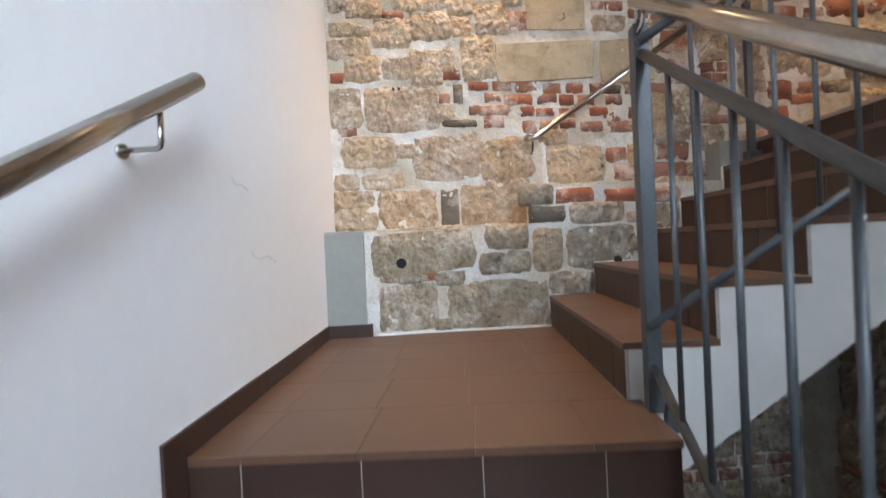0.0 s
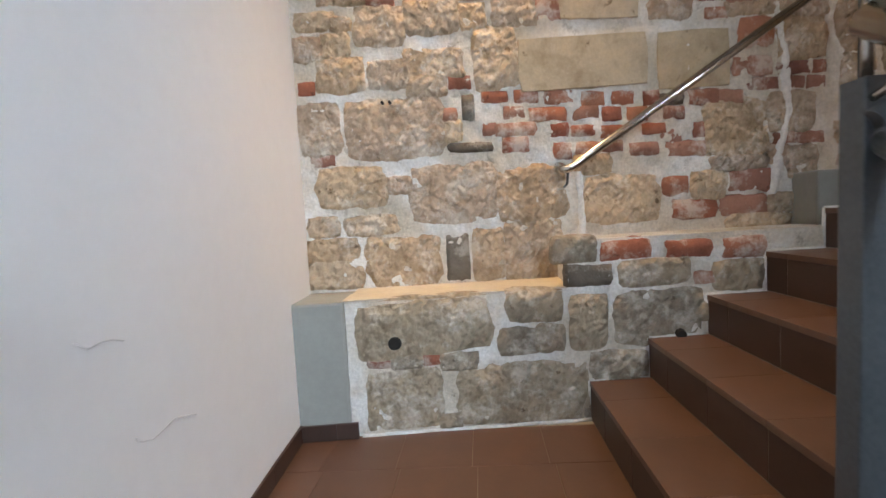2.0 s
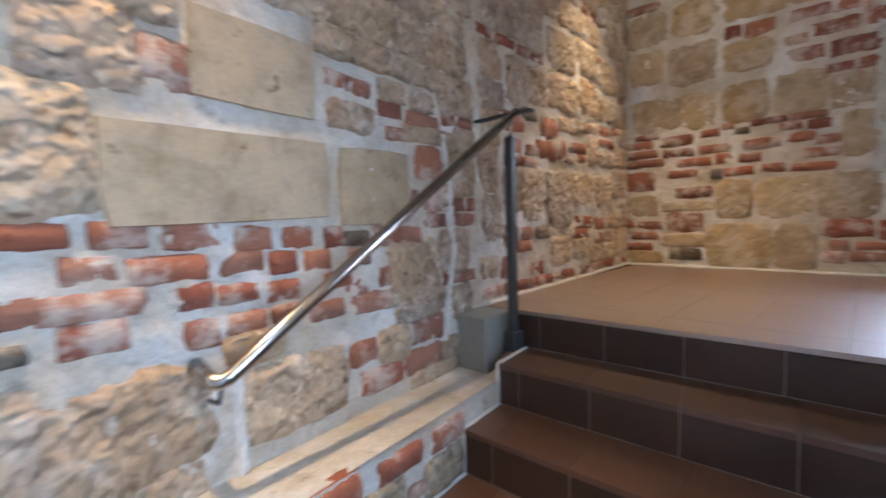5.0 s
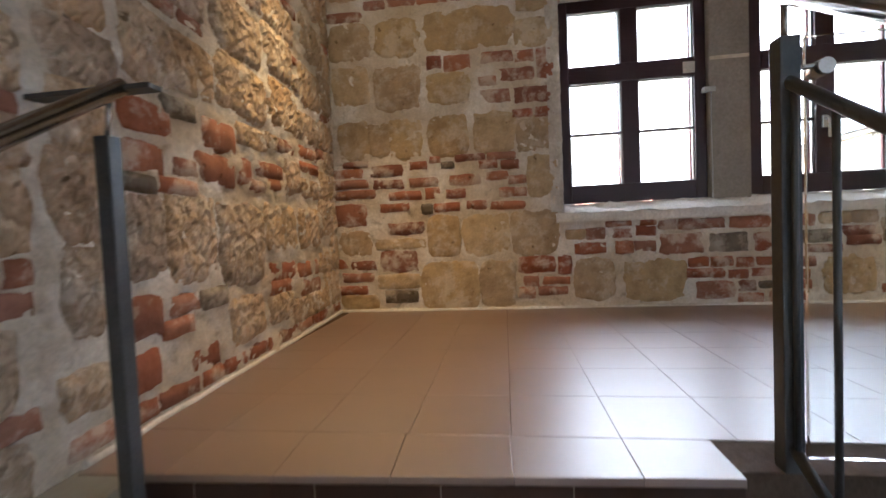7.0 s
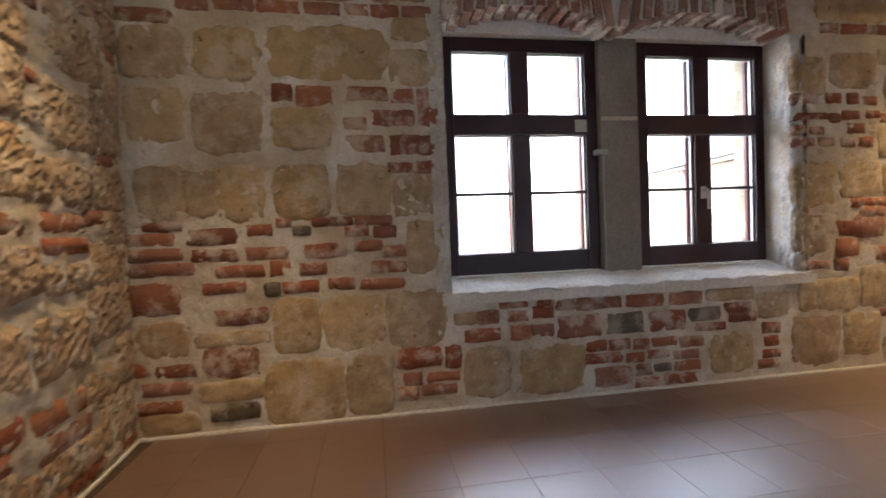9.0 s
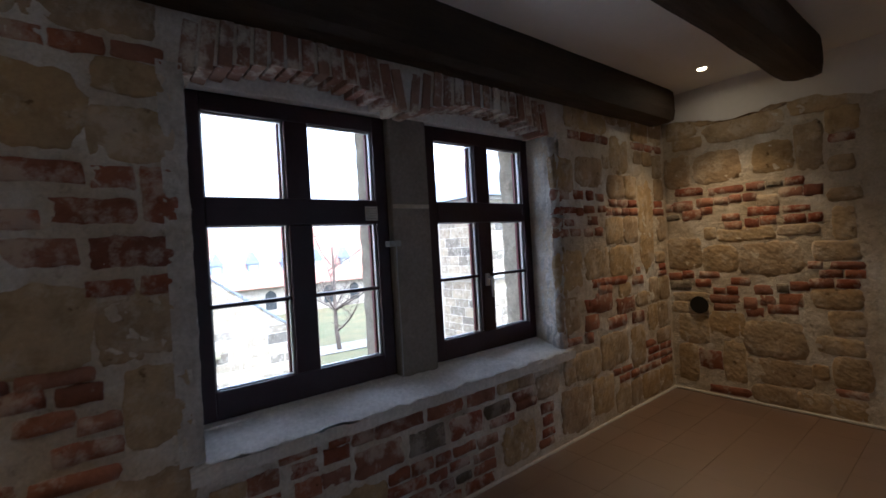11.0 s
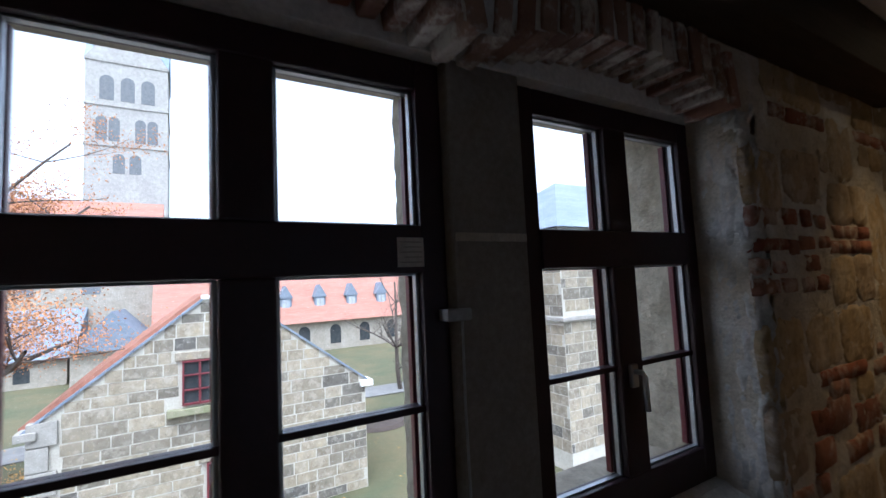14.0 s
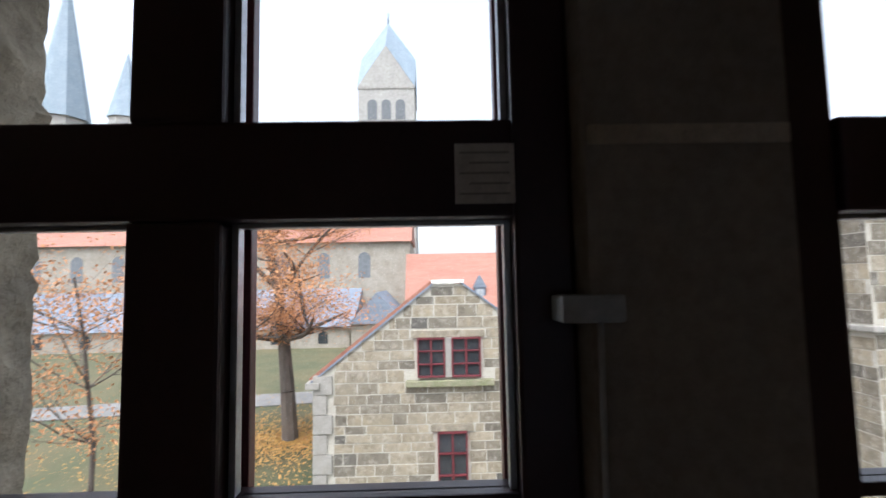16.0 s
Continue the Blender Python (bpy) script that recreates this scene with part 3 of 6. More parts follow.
tagged(part("trim_lintel", box(4.085, 4.20, -0.80, 1.45, 2.132, 2.40, 0.004), WHITEWASH), "white plastered panel under the brick arches", "lintel", kind="structure")
# outer half of the wall with its splayed stone openings
bm = bmesh.new()
for y0, y1, z0, z1 in ((1.51, 3.6, -4.6, 3.0), (-3.2, -1.02, -4.6, 3.0), (-1.02, 1.51, -4.6, 0.66), (-1.02, 1.51, 2.235, 3.0), (0.21, 0.31, 0.66, 2.235)):
    add_box(bm, 4.215, 4.62, y0, y1, z0, z1)
rough_sheet(bm, lambda u, v, d: (u, -1.005 + 1.5 * d, v), steps_between(4.215, 4.62, 0.03), steps_between(0.66, 2.235, 0.03), 0.02, seed=12.1)
rough_sheet(bm, lambda u, v, d: (u, 1.492 - 1.8 * d, v), steps_between(4.215, 4.62, 0.03), steps_between(0.66, 2.235, 0.03), 0.02, seed=13.1)
rough_sheet(bm, lambda u, v, d: (u, 0.325 - 0.6 * d, v), steps_between(4.215, 4.62, 0.03), steps_between(0.66, 2.235, 0.03), 0.02, seed=14.1)
tagged(part("wall_outer", bm, OUTSTONE), "weathered sandstone reveal outside the windows", "wall", kind="structure")

# notice and tape
note = tagged(part("paper_notice", box(4.1235, 4.1265, 0.478, 0.553, 1.564, 1.640, 0.001), PAPER), "small white paper notice stuck on the window transom", "notice")
for i in range(5):
    part("text_line", box(4.1225, 4.1235, 0.485, 0.547 - 0.012 * (i % 2), 1.575 + 0.013 * i, 1.5772 + 0.013 * i), GREY, note, "grey line of print")
tagged(part("contact_sensor", box(4.084, 4.133, 0.362, 0.437, 1.418, 1.450, 0.005), TAPE), "small translucent plastic contact sensor on the window edge", "sensor")
tagged(part("cable", tube([(4.088, 0.392, 1.42), (4.090, 0.394, 1.2), (4.089, 0.391, 0.9), (4.090, 0.394, 0.70)], 0.0035, 6), TAPE), "thin pale cable running down the pillar edge", "cable")
tagged(part("wire_end", tube([(4.07, 0.41, 2.20), (4.05, 0.415, 2.17), (4.06, 0.40, 2.14)], 0.004, 6), INK), "short dark cable end under the brick arch", "cable")

# ---- rails and balustrades ----


def low_line(y, z):
    return z - 0.632 * (1.161 - y)


BX = 0.535
BB = (BX, 1.175, LAND)
BAL = empty("lower_balustrade", "grey iron balustrade with a brushed steel handrail beside the lower steps", "balustrade", BB)


def bal(name, bm, mat, label=""):
    return under(part(name, bm, mat, BAL, label), BB)


bal("newel_post", box(BX - 0.0205, BX + 0.0205, 1.154, 1.196, LAND, 0.03, 0.003), IRON)
bal("newel_foot", box(BX + 0.028, BX + 0.06, 1.16, 1.19, LAND - 0.06, LAND + 0.02, 0.003), IRON)
bal("handrail", tube([(BX, 1.176, low_line(1.171, 0.099)), (BX, 0.75, low_line(0.75, 0.093)), (BX, -1.5, low_line(-1.5, 0.093))], 0.0225, 20), STEEL, "round brushed steel handrail")
bal("bracket", tube([(BX, 1.175, 0.01), (BX - 0.012, 1.16, 0.0), (BX - 0.007, 1.135, 0.01), (BX, 1.12, 0.055)], 0.006, 8), STEEL)
bal("upper_rail", tube([(BX, 1.165, low_line(1.165, -0.051)), (BX, -1.5, low_line(-1.5, -0.051))], 0.014), IRON)
bal("bottom_rail", tube([(BX, 1.165, low_line(1.165, -0.911)), (BX, -1.5, low_line(-1.5, -0.911))], 0.0125), IRON)
for i in range(20):
    y = 1.005 - 0.1277 * i
    bal("baluster", tube([(BX, y, low_line(y, -0.911)), (BX, y, low_line(y, -0.051))], 0.0071, 10), IRON)


def up_line(x, z):
    return z + 0.634 * (x - 0.53)


UB = (1.885, 1.21, 0.0)
BAL2 = empty("upper_balustrade", "grey iron balustrade with steel handrail beside the upper steps", "balustrade", UB)


def bal2(name, bm, mat, label=""):
    return under(part(name, bm, mat, BAL2, label), UB)


def up_y(x):
    return 1.15 + 0.045 * (x - 0.53)


bal2("newel_post", box(1.865, 1.905, 1.19, 1.23, 0, 0.925, 0.003), IRON)
bal2("support_rod", tube([(BX, 1.178, 0.03), (BX, 1.178, 0.17)], 0.007, 10), STEEL)
bal2("support_rod", tube([(1.885, 1.21, 0.92), (1.885, 1.21, 1.03)], 0.007, 10), STEEL)
bal2("handrail", tube([(0.512, 1.165, up_line(0.512, 0.175)), (0.54, up_y(0.54), up_line(0.54, 0.175)), (1.93, up_y(1.93), up_line(1.93, 0.160))], 0.0215, 20), STEEL, "round brushed steel handrail")
bal2("upper_rail", tube([(0.52, up_y(0.52), up_line(0.52, -0.02)), (1.875, up_y(1.875), up_line(1.875, -0.02))], 0.0135), IRON)
bal2("bottom_rail", tube([(0.52, up_y(0.52), up_line(0.52, -0.795)), (1.875, up_y(1.875), up_line(1.875, -0.795))], 0.012), IRON)
for i in range(12):
    x = 0.663 + 0.1085 * i
    bal2("baluster", tube([(x, up_y(x), up_line(x, -0.795)), (x, up_y(x), up_line(x, -0.02))], 0.0068, 10), IRON)

GB = (1.90, 1.10, 0.0)
guard = empty("glass_guard", "clear glass guard panel with steel clamps at the landing edge", "glass panel", GB)
pane = under(part("panel", box(1.893, 1.903, 0.25, 1.165, 0.02, 0.93, 0.002), GUARD, guard), GB)
pane.visible_shadow = False
for z in (0.86,):
    clamp = under(part("clamp", tube([(1.875, 1.135, z), (1.922, 1.135, z)], 0.017, 14), STEEL, guard, "round steel clamp"), GB)
under(part("arm", tube([(1.885, 1.195, 0.86), (1.885, 1.135, 0.865)], 0.006, 8), STEEL, guard), GB)

WR = (1.72, 2.66, -0.17)
rail = empty("wall_handrail", "brushed steel handrail on a grey post along the stone wall", "handrail", WR)


def wr(name, bm, mat, label=""):
    return under(part(name, bm, mat, rail, label), WR)


bend = [(0.405, 2.70, 0.090), (0.405, 2.63, 0.078), (0.410, 2.607, 0.068), (0.424, 2.597, 0.062), (0.445, 2.597, 0.070), (0.47, 2.599, 0.085), (1.74, 2.640, 0.905)]
wr("rail", tube(bend, 0.0195, 18), STEEL, "brushed steel tube bent to the wall")
wr("post", box(1.695, 1.730, 2.640, 2.675, -0.173, 0.79, 0.003), IRON)
wr("foot", box(1.675, 1.750, 2.625, 2.685, -0.173, -0.085, 0.004), IRON)
wr("stub", tube([(1.7125, 2.657, 0.785), (1.7125, 2.645, 0.875)], 0.006, 10), STEEL)
wr("wall_bracket", box(1.725, 1.765, 2.56, 2.90, 0.893, 0.905, 0.002), IRON, "flat iron bracket")
wr("rail_bracket", tube([(0.43, 2.60, 0.055), (0.43, 2.63, 0.0), (0.43, 2.70, -0.01)], 0.006, 8), IRON)

LR = (-0.62, 0.6, -0.4)
lrail = empty("stair_handrail", "brushed steel handrail on the white wall", "handrail", LR)


def lr_at(y):
    return (west_x(y) + 0.09, y, -0.122 + 0.63 * (y - 0.931))


bml = tube([lr_at(0.915), lr_at(0.5), lr_at(-1.4)], 0.0215, 20)
under(part("rail", bml, STEEL, lrail), LR)
for y in (0.772, -0.2, -1.2):
    x0, y0, z0 = lr_at(y)
    b = part("bracket", tube([(x0, y, z0 - 0.01), (x0, y, z0 - 0.085), (x0 - 0.003, y, z0 - 0.096), (x0 - 0.012, y, z0 - 0.10), (west_x(y) - 0.005, y - 0.005, z0 - 0.10)], 0.006, 10), STEEL, lrail)
    under(b, LR)
    part("wall_plate", tube([(west_x(y) - 0.004, y, z0 - 0.10), (west_x(y) + 0.007, y, z0 - 0.10)], 0.016, 14), STEEL, b)

# ---- ceiling: beams and downlights ----


def beam(x0, x1, y0, y1, z0, z1, seed):
    bm = bmesh.new()
    n = 48
    rings = []
    for i in range(n + 1):
        y = y0 + (y1 - y0) * i / n
        ring = []
        for k in range(16):
            a = 2 * math.pi * k / 16
            c, s_ = math.cos(a), math.sin(a)
            p = 1 / (abs(c) ** 6 + abs(s_) ** 6) ** (1 / 6)
            end = 0.88 if i == 0 else 1.0
            wob = 1 + 0.07 * noise.noise(Vector((c * 1.5, s_ * 1.5, y * 2 + seed)))
            ring.append(bm.verts.new(((x0 + x1) / 2 + (x1 - x0) / 2 * c * p * end * wob, y, (z0 + z1) / 2 + (z1 - z0) / 2 * s_ * p * end * wob)))
        rings.append(ring)
    for a, b in zip(rings, rings[1:]):
        for k in range(16):
            bm.faces.new((a[k], a[(k + 1) % 16], b[(k + 1) % 16], b[k]))
    bm.faces.new(rings[0]), bm.faces.new(rings[-1])
    bmesh.ops.recalc_face_normals(bm, faces=bm.faces[:])
    return tagged(part("ceiling_beam", bm, BEAM), "dark hewn oak beam under the white ceiling", "beam", "ceiling beams")


beam(3.72, 3.98, -2.30, 3.0, 2.345, 2.68, 0.0)
beam(2.70, 2.92, -2.12, 3.0, 2.37, 2.70, 5.0)
bm = bmesh.new()
rough_sheet(bm, lambda u, v, d: (u, SOUTH + 0.016 + 0.5 * d + 0.02 * v, 2.36 - 0.05 * (3.9 - u) + 0.03 * math.sin(u * 7) + v * (0.30 + 0.05 * (3.9 - u)) + d * (1 - v)), steps_between(1.9, 3.95, 0.03), list(np.linspace(0, 1, 8)), 0.02, seed=7.7)
tagged(part("trim_ceiling_edge", bm, CEILING), "white plaster band where ceiling meets stone wall", "plaster band", kind="structure")
for x, y in ((3.37, -1.93), (3.02, 2.46), (0.10, 2.36)):
    d = empty("downlight", "small recessed warm ceiling downlight", "lamp", (x, y, CEIL), "ceiling downlights")
    ring = bmesh.new()
    bmesh.ops.create_cone(ring, cap_ends=False, segments=24, radius1=0.034, radius2=0.028, depth=0.008, matrix=Matrix.Translation((x, y, CEIL - 0.005)))
    under(part("rim", ring, SHADE, d), (x, y, CEIL))
    lens = bmesh.new()
    bmesh.ops.create_circle(lens, cap_ends=True, segments=20, radius=0.021, matrix=Matrix.Translation((x, y, CEIL - 0.004)))
    under(part("lens", lens, BULB, d, "glowing lens"), (x, y, CEIL))
# putlog hole: a solid disc whose black colour gives the shade inside
bm = bmesh.new()
bmesh.ops.create_cone(bm, cap_ends=True, segments=20, radius1=0.075, radius2=0.06, depth=0.02, matrix=Matrix.Translation((3.665, SOUTH + 0.012, 0.767)) @ pose(0, 0, 0, 90))
tagged(part("wall_hole", bm, INK), "round putlog hole in the stone wall, its shade a dark disc", "hole")
# a ring-shaped bolt, simplified to a dark disc
bm = bmesh.new()
bmesh.ops.create_cone(bm, cap_ends=True, segments=12, radius1=0.032, radius2=0.026, depth=0.02, matrix=Matrix.Translation((-0.36, plinth_y(-0.36) - 0.012, -0.64)) @ pose(0, 0, 0, 90))
tagged(part("bolt_hole", bm, INK), "small round dark bolt in the base stone", "hole")

# screw holes: black plugs in place of shaded depth
for x in (-0.398, -0.364):
    bm = bmesh.new()
    bmesh.ops.create_cone(bm, cap_ends=True, segments=10, radius1=0.008, radius2=0.006, depth=0.06, matrix=Matrix.Translation((x, upper_y(x) - 0.002, 0.418)) @ pose(0, 0, 0, 90))
    tagged(part("screw_hole", bm, INK), "small screw hole in a sandstone block, its shade a dark plug", "hole", "screw holes")
for marks in (((1.247, -0.303), (1.262, -0.314), (1.276, -0.322), (1.31, -0.318), (1.335, -0.322), (1.363, -0.332)), ((1.365, -0.538), (1.372, -0.548), (1.382, -0.555), (1.416, -0.567), (1.455, -0.563), (1.497, -0.557), (1.577, -0.585))):
    bm = tube([(west_x(y) + 0.002, y, z) for y, z in marks], 0.0014, 6)
    tagged(part("scuff_mark", bm, SCUFF), "thin grey scuff line on the white wall", "scuff mark", "scuff marks")

# thick lime pointing that runs down over the stones
for run, width in ((((0.80, 1.46), (0.54, 1.507), (0.30, 1.52), (0.10, 1.48), (-0.10, 1.45)), 0.027), (((0.06, 0.500), (-0.10, 0.517), (-0.26, 0.508)), 0.020)):
    zs, us = [q[0] for q in run][::-1], [q[1] for q in run][::-1]
    bm = bmesh.new()
    rough_sheet(bm, lambda k, v, d: on_north(float(np.interp(v, zs, us)) + k * width * (1 + 35 * d), v, 0.021 * (1 - k * k) - 0.003 + d), list(np.linspace(-1, 1, 7)), steps_between(zs[0], zs[-1], 0.014), 0.012, seed=8.8)
    tagged(part("trim_lime_smear", bm, WHITEWASH), "thick white lime pointing running down the rubble wall", "mortar", kind="structure")
# gap between stones, its shade painted as a black disc
bm = bmesh.new()
bmesh.ops.create_cone(bm, cap_ends=True, segments=9, radius1=0.026, radius2=0.02, depth=0.03, matrix=Matrix.Translation((0.865, plinth_y(0.865) - 0.012, -0.683)) @ pose(0, 0, 0, 90))
tagged(part("stone_gap", bm, INK), "small gap between base stones, its shade a dark disc", "hole")
# plastered ledge on the base wall and the pale mortar line along the floor
bm = bmesh.new()
rough_sheet(bm, lambda u, v, d: (u, plinth_y(u) + 0.012 + v * 0.30, -0.449 + 0.012 * v + 0.5 * d), steps_between(-0.57, 0.395, 0.03), list(np.linspace(0, 1, 9)), 0.012, seed=3.9)
rough_sheet(bm, lambda u, v, d: (u, plinth_y(u) + 0.012, -0.475 + 0.026 * v + 0.5 * d * v), steps_between(-0.57, 0.395, 0.03), [0.0, 0.5, 1.0], 0.012, seed=3.9)
tagged(part("trim_ledge", bm, LEDGE), "sandy plaster on the ledge of the stone base", "ledge", kind="structure")
bm = bmesh.new()


def bead(x0, y0, x1, y1, z, r=0.012):
    n = max(2, int(math.hypot(x1 - x0, y1 - y0) / 0.06))
    pts = []
    for i in range(n + 1):
        k = i / n
        w = noise.noise(Vector((x0 + (x1 - x0) * k, y0 + (y1 - y0) * k, z)) * 12) * 0.006
        pts.append((x0 + (x1 - x0) * k + w, y0 + (y1 - y0) * k + w, z + w * 0.5))
    tube(pts, r, 6, bm)


bead(1.80, upper_y(1.80) - 0.006, EAST, upper_y(EAST) - 0.006, 0.004)
bead(EAST - 0.005, upper_y(EAST), EAST - 0.005, SOUTH, 0.003)
bead(EAST, SOUTH + 0.005, 2.0, SOUTH + 0.005, 0.003)
bead(-0.52, plinth_y(-0.52) - 0.004, x_north(0), plinth_y(x_north(0)) - 0.004, LAND + 0.003, 0.009)
for k in range(5):
    z = LAND + RISE * (k + 1)
    bead(x_north(k), plinth_y(x_north(k)) - 0.002, x_north(k + 1), plinth_y(x_north(k + 1)) - 0.002, z + 0.002, 0.008)
    tube([(x_north(k) - 0.002, plinth_y(x_north(k)), z - RISE), (x_north(k) - 0.003, plinth_y(x_north(k)) + 0.001, z - 0.08), (x_north(k) - 0.002, plinth_y(x_north(k)), z)], 0.008, 6, bm)
tagged(part("trim_mortar_line", bm, WHITEWASH), "pale mortar line where floor and steps meet the stone", "mortar line", kind="structure")

# ---- outside ----
YARD = -4.6


def ashlar(parent, place, us, z0, z1, hmin, hmax, wmin, wmax, inside, mat, seed, limit=290):
    """Courses of dressed blocks as separate pieces on a facade. place(u, z) gives the middle of a block's face."""
    rng = random.Random(seed)
    shapes = []
    for i in range(5):
        b = box(-0.5, 0.5, -0.05, 0.03, -0.5, 0.5, 0)
        bmesh.ops.bevel(b, geom=b.edges[:], offset=0.012, segments=1, affect="EDGES")
        for v in b.verts:
            v.co += Vector((rng.uniform(-0.012, 0.012), rng.uniform(-0.006, 0.006), rng.uniform(-0.02, 0.02)))
        me = bpy.data.meshes.new("block")
        b.to_mesh(me)
        b.free()
        me.materials.append(mat)
        shapes.append(me)
    z, made = z0, 0
    while z < z1 - 0.1:
        h = rng.uniform(hmin, hmax)
        u = us[0] - rng.uniform(0, wmax)
        while u < us[1]:
            w = rng.uniform(wmin, wmax)
            a, b = max(u, us[0]), min(u + w, us[1])
            # trim a block to what is left of the course beside an opening or a slope
            while b - a > 0.12 and not all(inside(a, zz) for zz in (z + 0.02, z + h * 0.6)):
                a += 0.04
            while b - a > 0.12 and not all(inside(b, zz) for zz in (z + 0.02, z + h * 0.6)):
                b -= 0.04
            if b - a > 0.12 and all(inside(q, zz) for q in (a, (a + b) / 2, b) for zz in (z + 0.02, z + h * 0.6)):
                m = place((a + b) / 2, z + h / 2) @ Matrix.Diagonal((b - a - 0.025, 1, h - 0.022, 1))
                ob = new("block", rng.choice(shapes))
                ob.parent = parent
                ob.matrix_world = m
                made += 1
                if made >= limit:
                    return
            u += w
        z += h


def small_window(parent, x, ya, yb, za, zb, rows=2, cols=2, depth=0.12):
    """A dark red mullioned window in a wall whose face is at x and looks to -x."""
    w = part("window", box(x + 0.06, x + 0.08, ya, yb, za, zb), PANEDARK, parent, "dark panes in red frames")
    t = 0.036
    for n, a, b, c, d in [("frame", ya, ya + t, za, zb), ("frame", yb - t, yb, za, zb), ("frame", ya + t, yb - t, za, za + t), ("frame", ya + t, yb - t, zb - t, zb)]:
        part(n, box(x - 0.02, x + 0.06, a, b, c, d, 0.004), REDFRAME, w)
    for i in range(1, cols):
        y = ya + (yb - ya) * i / cols
        part("frame", box(x - 0.01, x + 0.06, y - 0.022, y + 0.022, za + t, zb - t, 0.004), REDFRAME, w)
    for i in range(1, rows):
        z = za + (zb - za) * i / rows
        part("glazing_bar", box(x, x + 0.06, ya + t, yb - t, z - 0.013, z + 0.013), REDFRAME, w)
    return w


def ground():
    bm = bmesh.new()
    xs = [4.62, 8, 11, 14, 18, 22, 27, 33, 40, 55, 80, 150, 400, 1500]
    ys = [-1500, -400, -150, -80, -50, -35, -25, -18, -12, -8, -4, 0, 4, 8, 12, 18, 25, 35, 50, 80, 150, 400, 1500]
    rough_sheet(bm, lambda u, v, d: (u, v, YARD + d), xs, ys, 0.12, seed=2.0)
    tagged(part("ground", bm, LAWN), "damp lawn with fallen leaves and worn earth", "ground", kind="structure")
    back = bmesh.new()
    rough_sheet(back, lambda u, v, d: (u, v, YARD - 0.02), [-1500, -200, -30, 4.62], [-1500, -200, -30, 30, 200, 1500], 0.0)
    tagged(part("ground_behind", back, LAWN), "lawn around the building", "ground", kind="structure")
    tagged(part("path", prism([(24.5, -40), (26.5, -40), (30, 1), (27, 20), (24, 45), (21.5, 45), (24.5, 20), (27.5, 1)], YARD + 0.03, YARD + 0.06), GRAVEL), "grey gravel path across the lawn", "path", kind="structure")
    tagged(part("yard_paving", prism([(4.65, -16), (13.4, -16), (13.4, 16), (18, 16), (18, 30), (4.65, 30)], YARD + 0.02, YARD + 0.05), GRAVEL), "grey gravel yard below the windows", "path", kind="structure")
    disc = bmesh.new()
    bmesh.ops.create_cone(disc, cap_ends=True, segments=32, radius1=1.5, radius2=1.3, depth=0.12, matrix=Matrix.Translation((22.5, -6.5, YARD + 0.08)))
    tagged(part("flower_bed", disc, SOIL), "round bed of bare dark soil in the lawn", "flower bed")


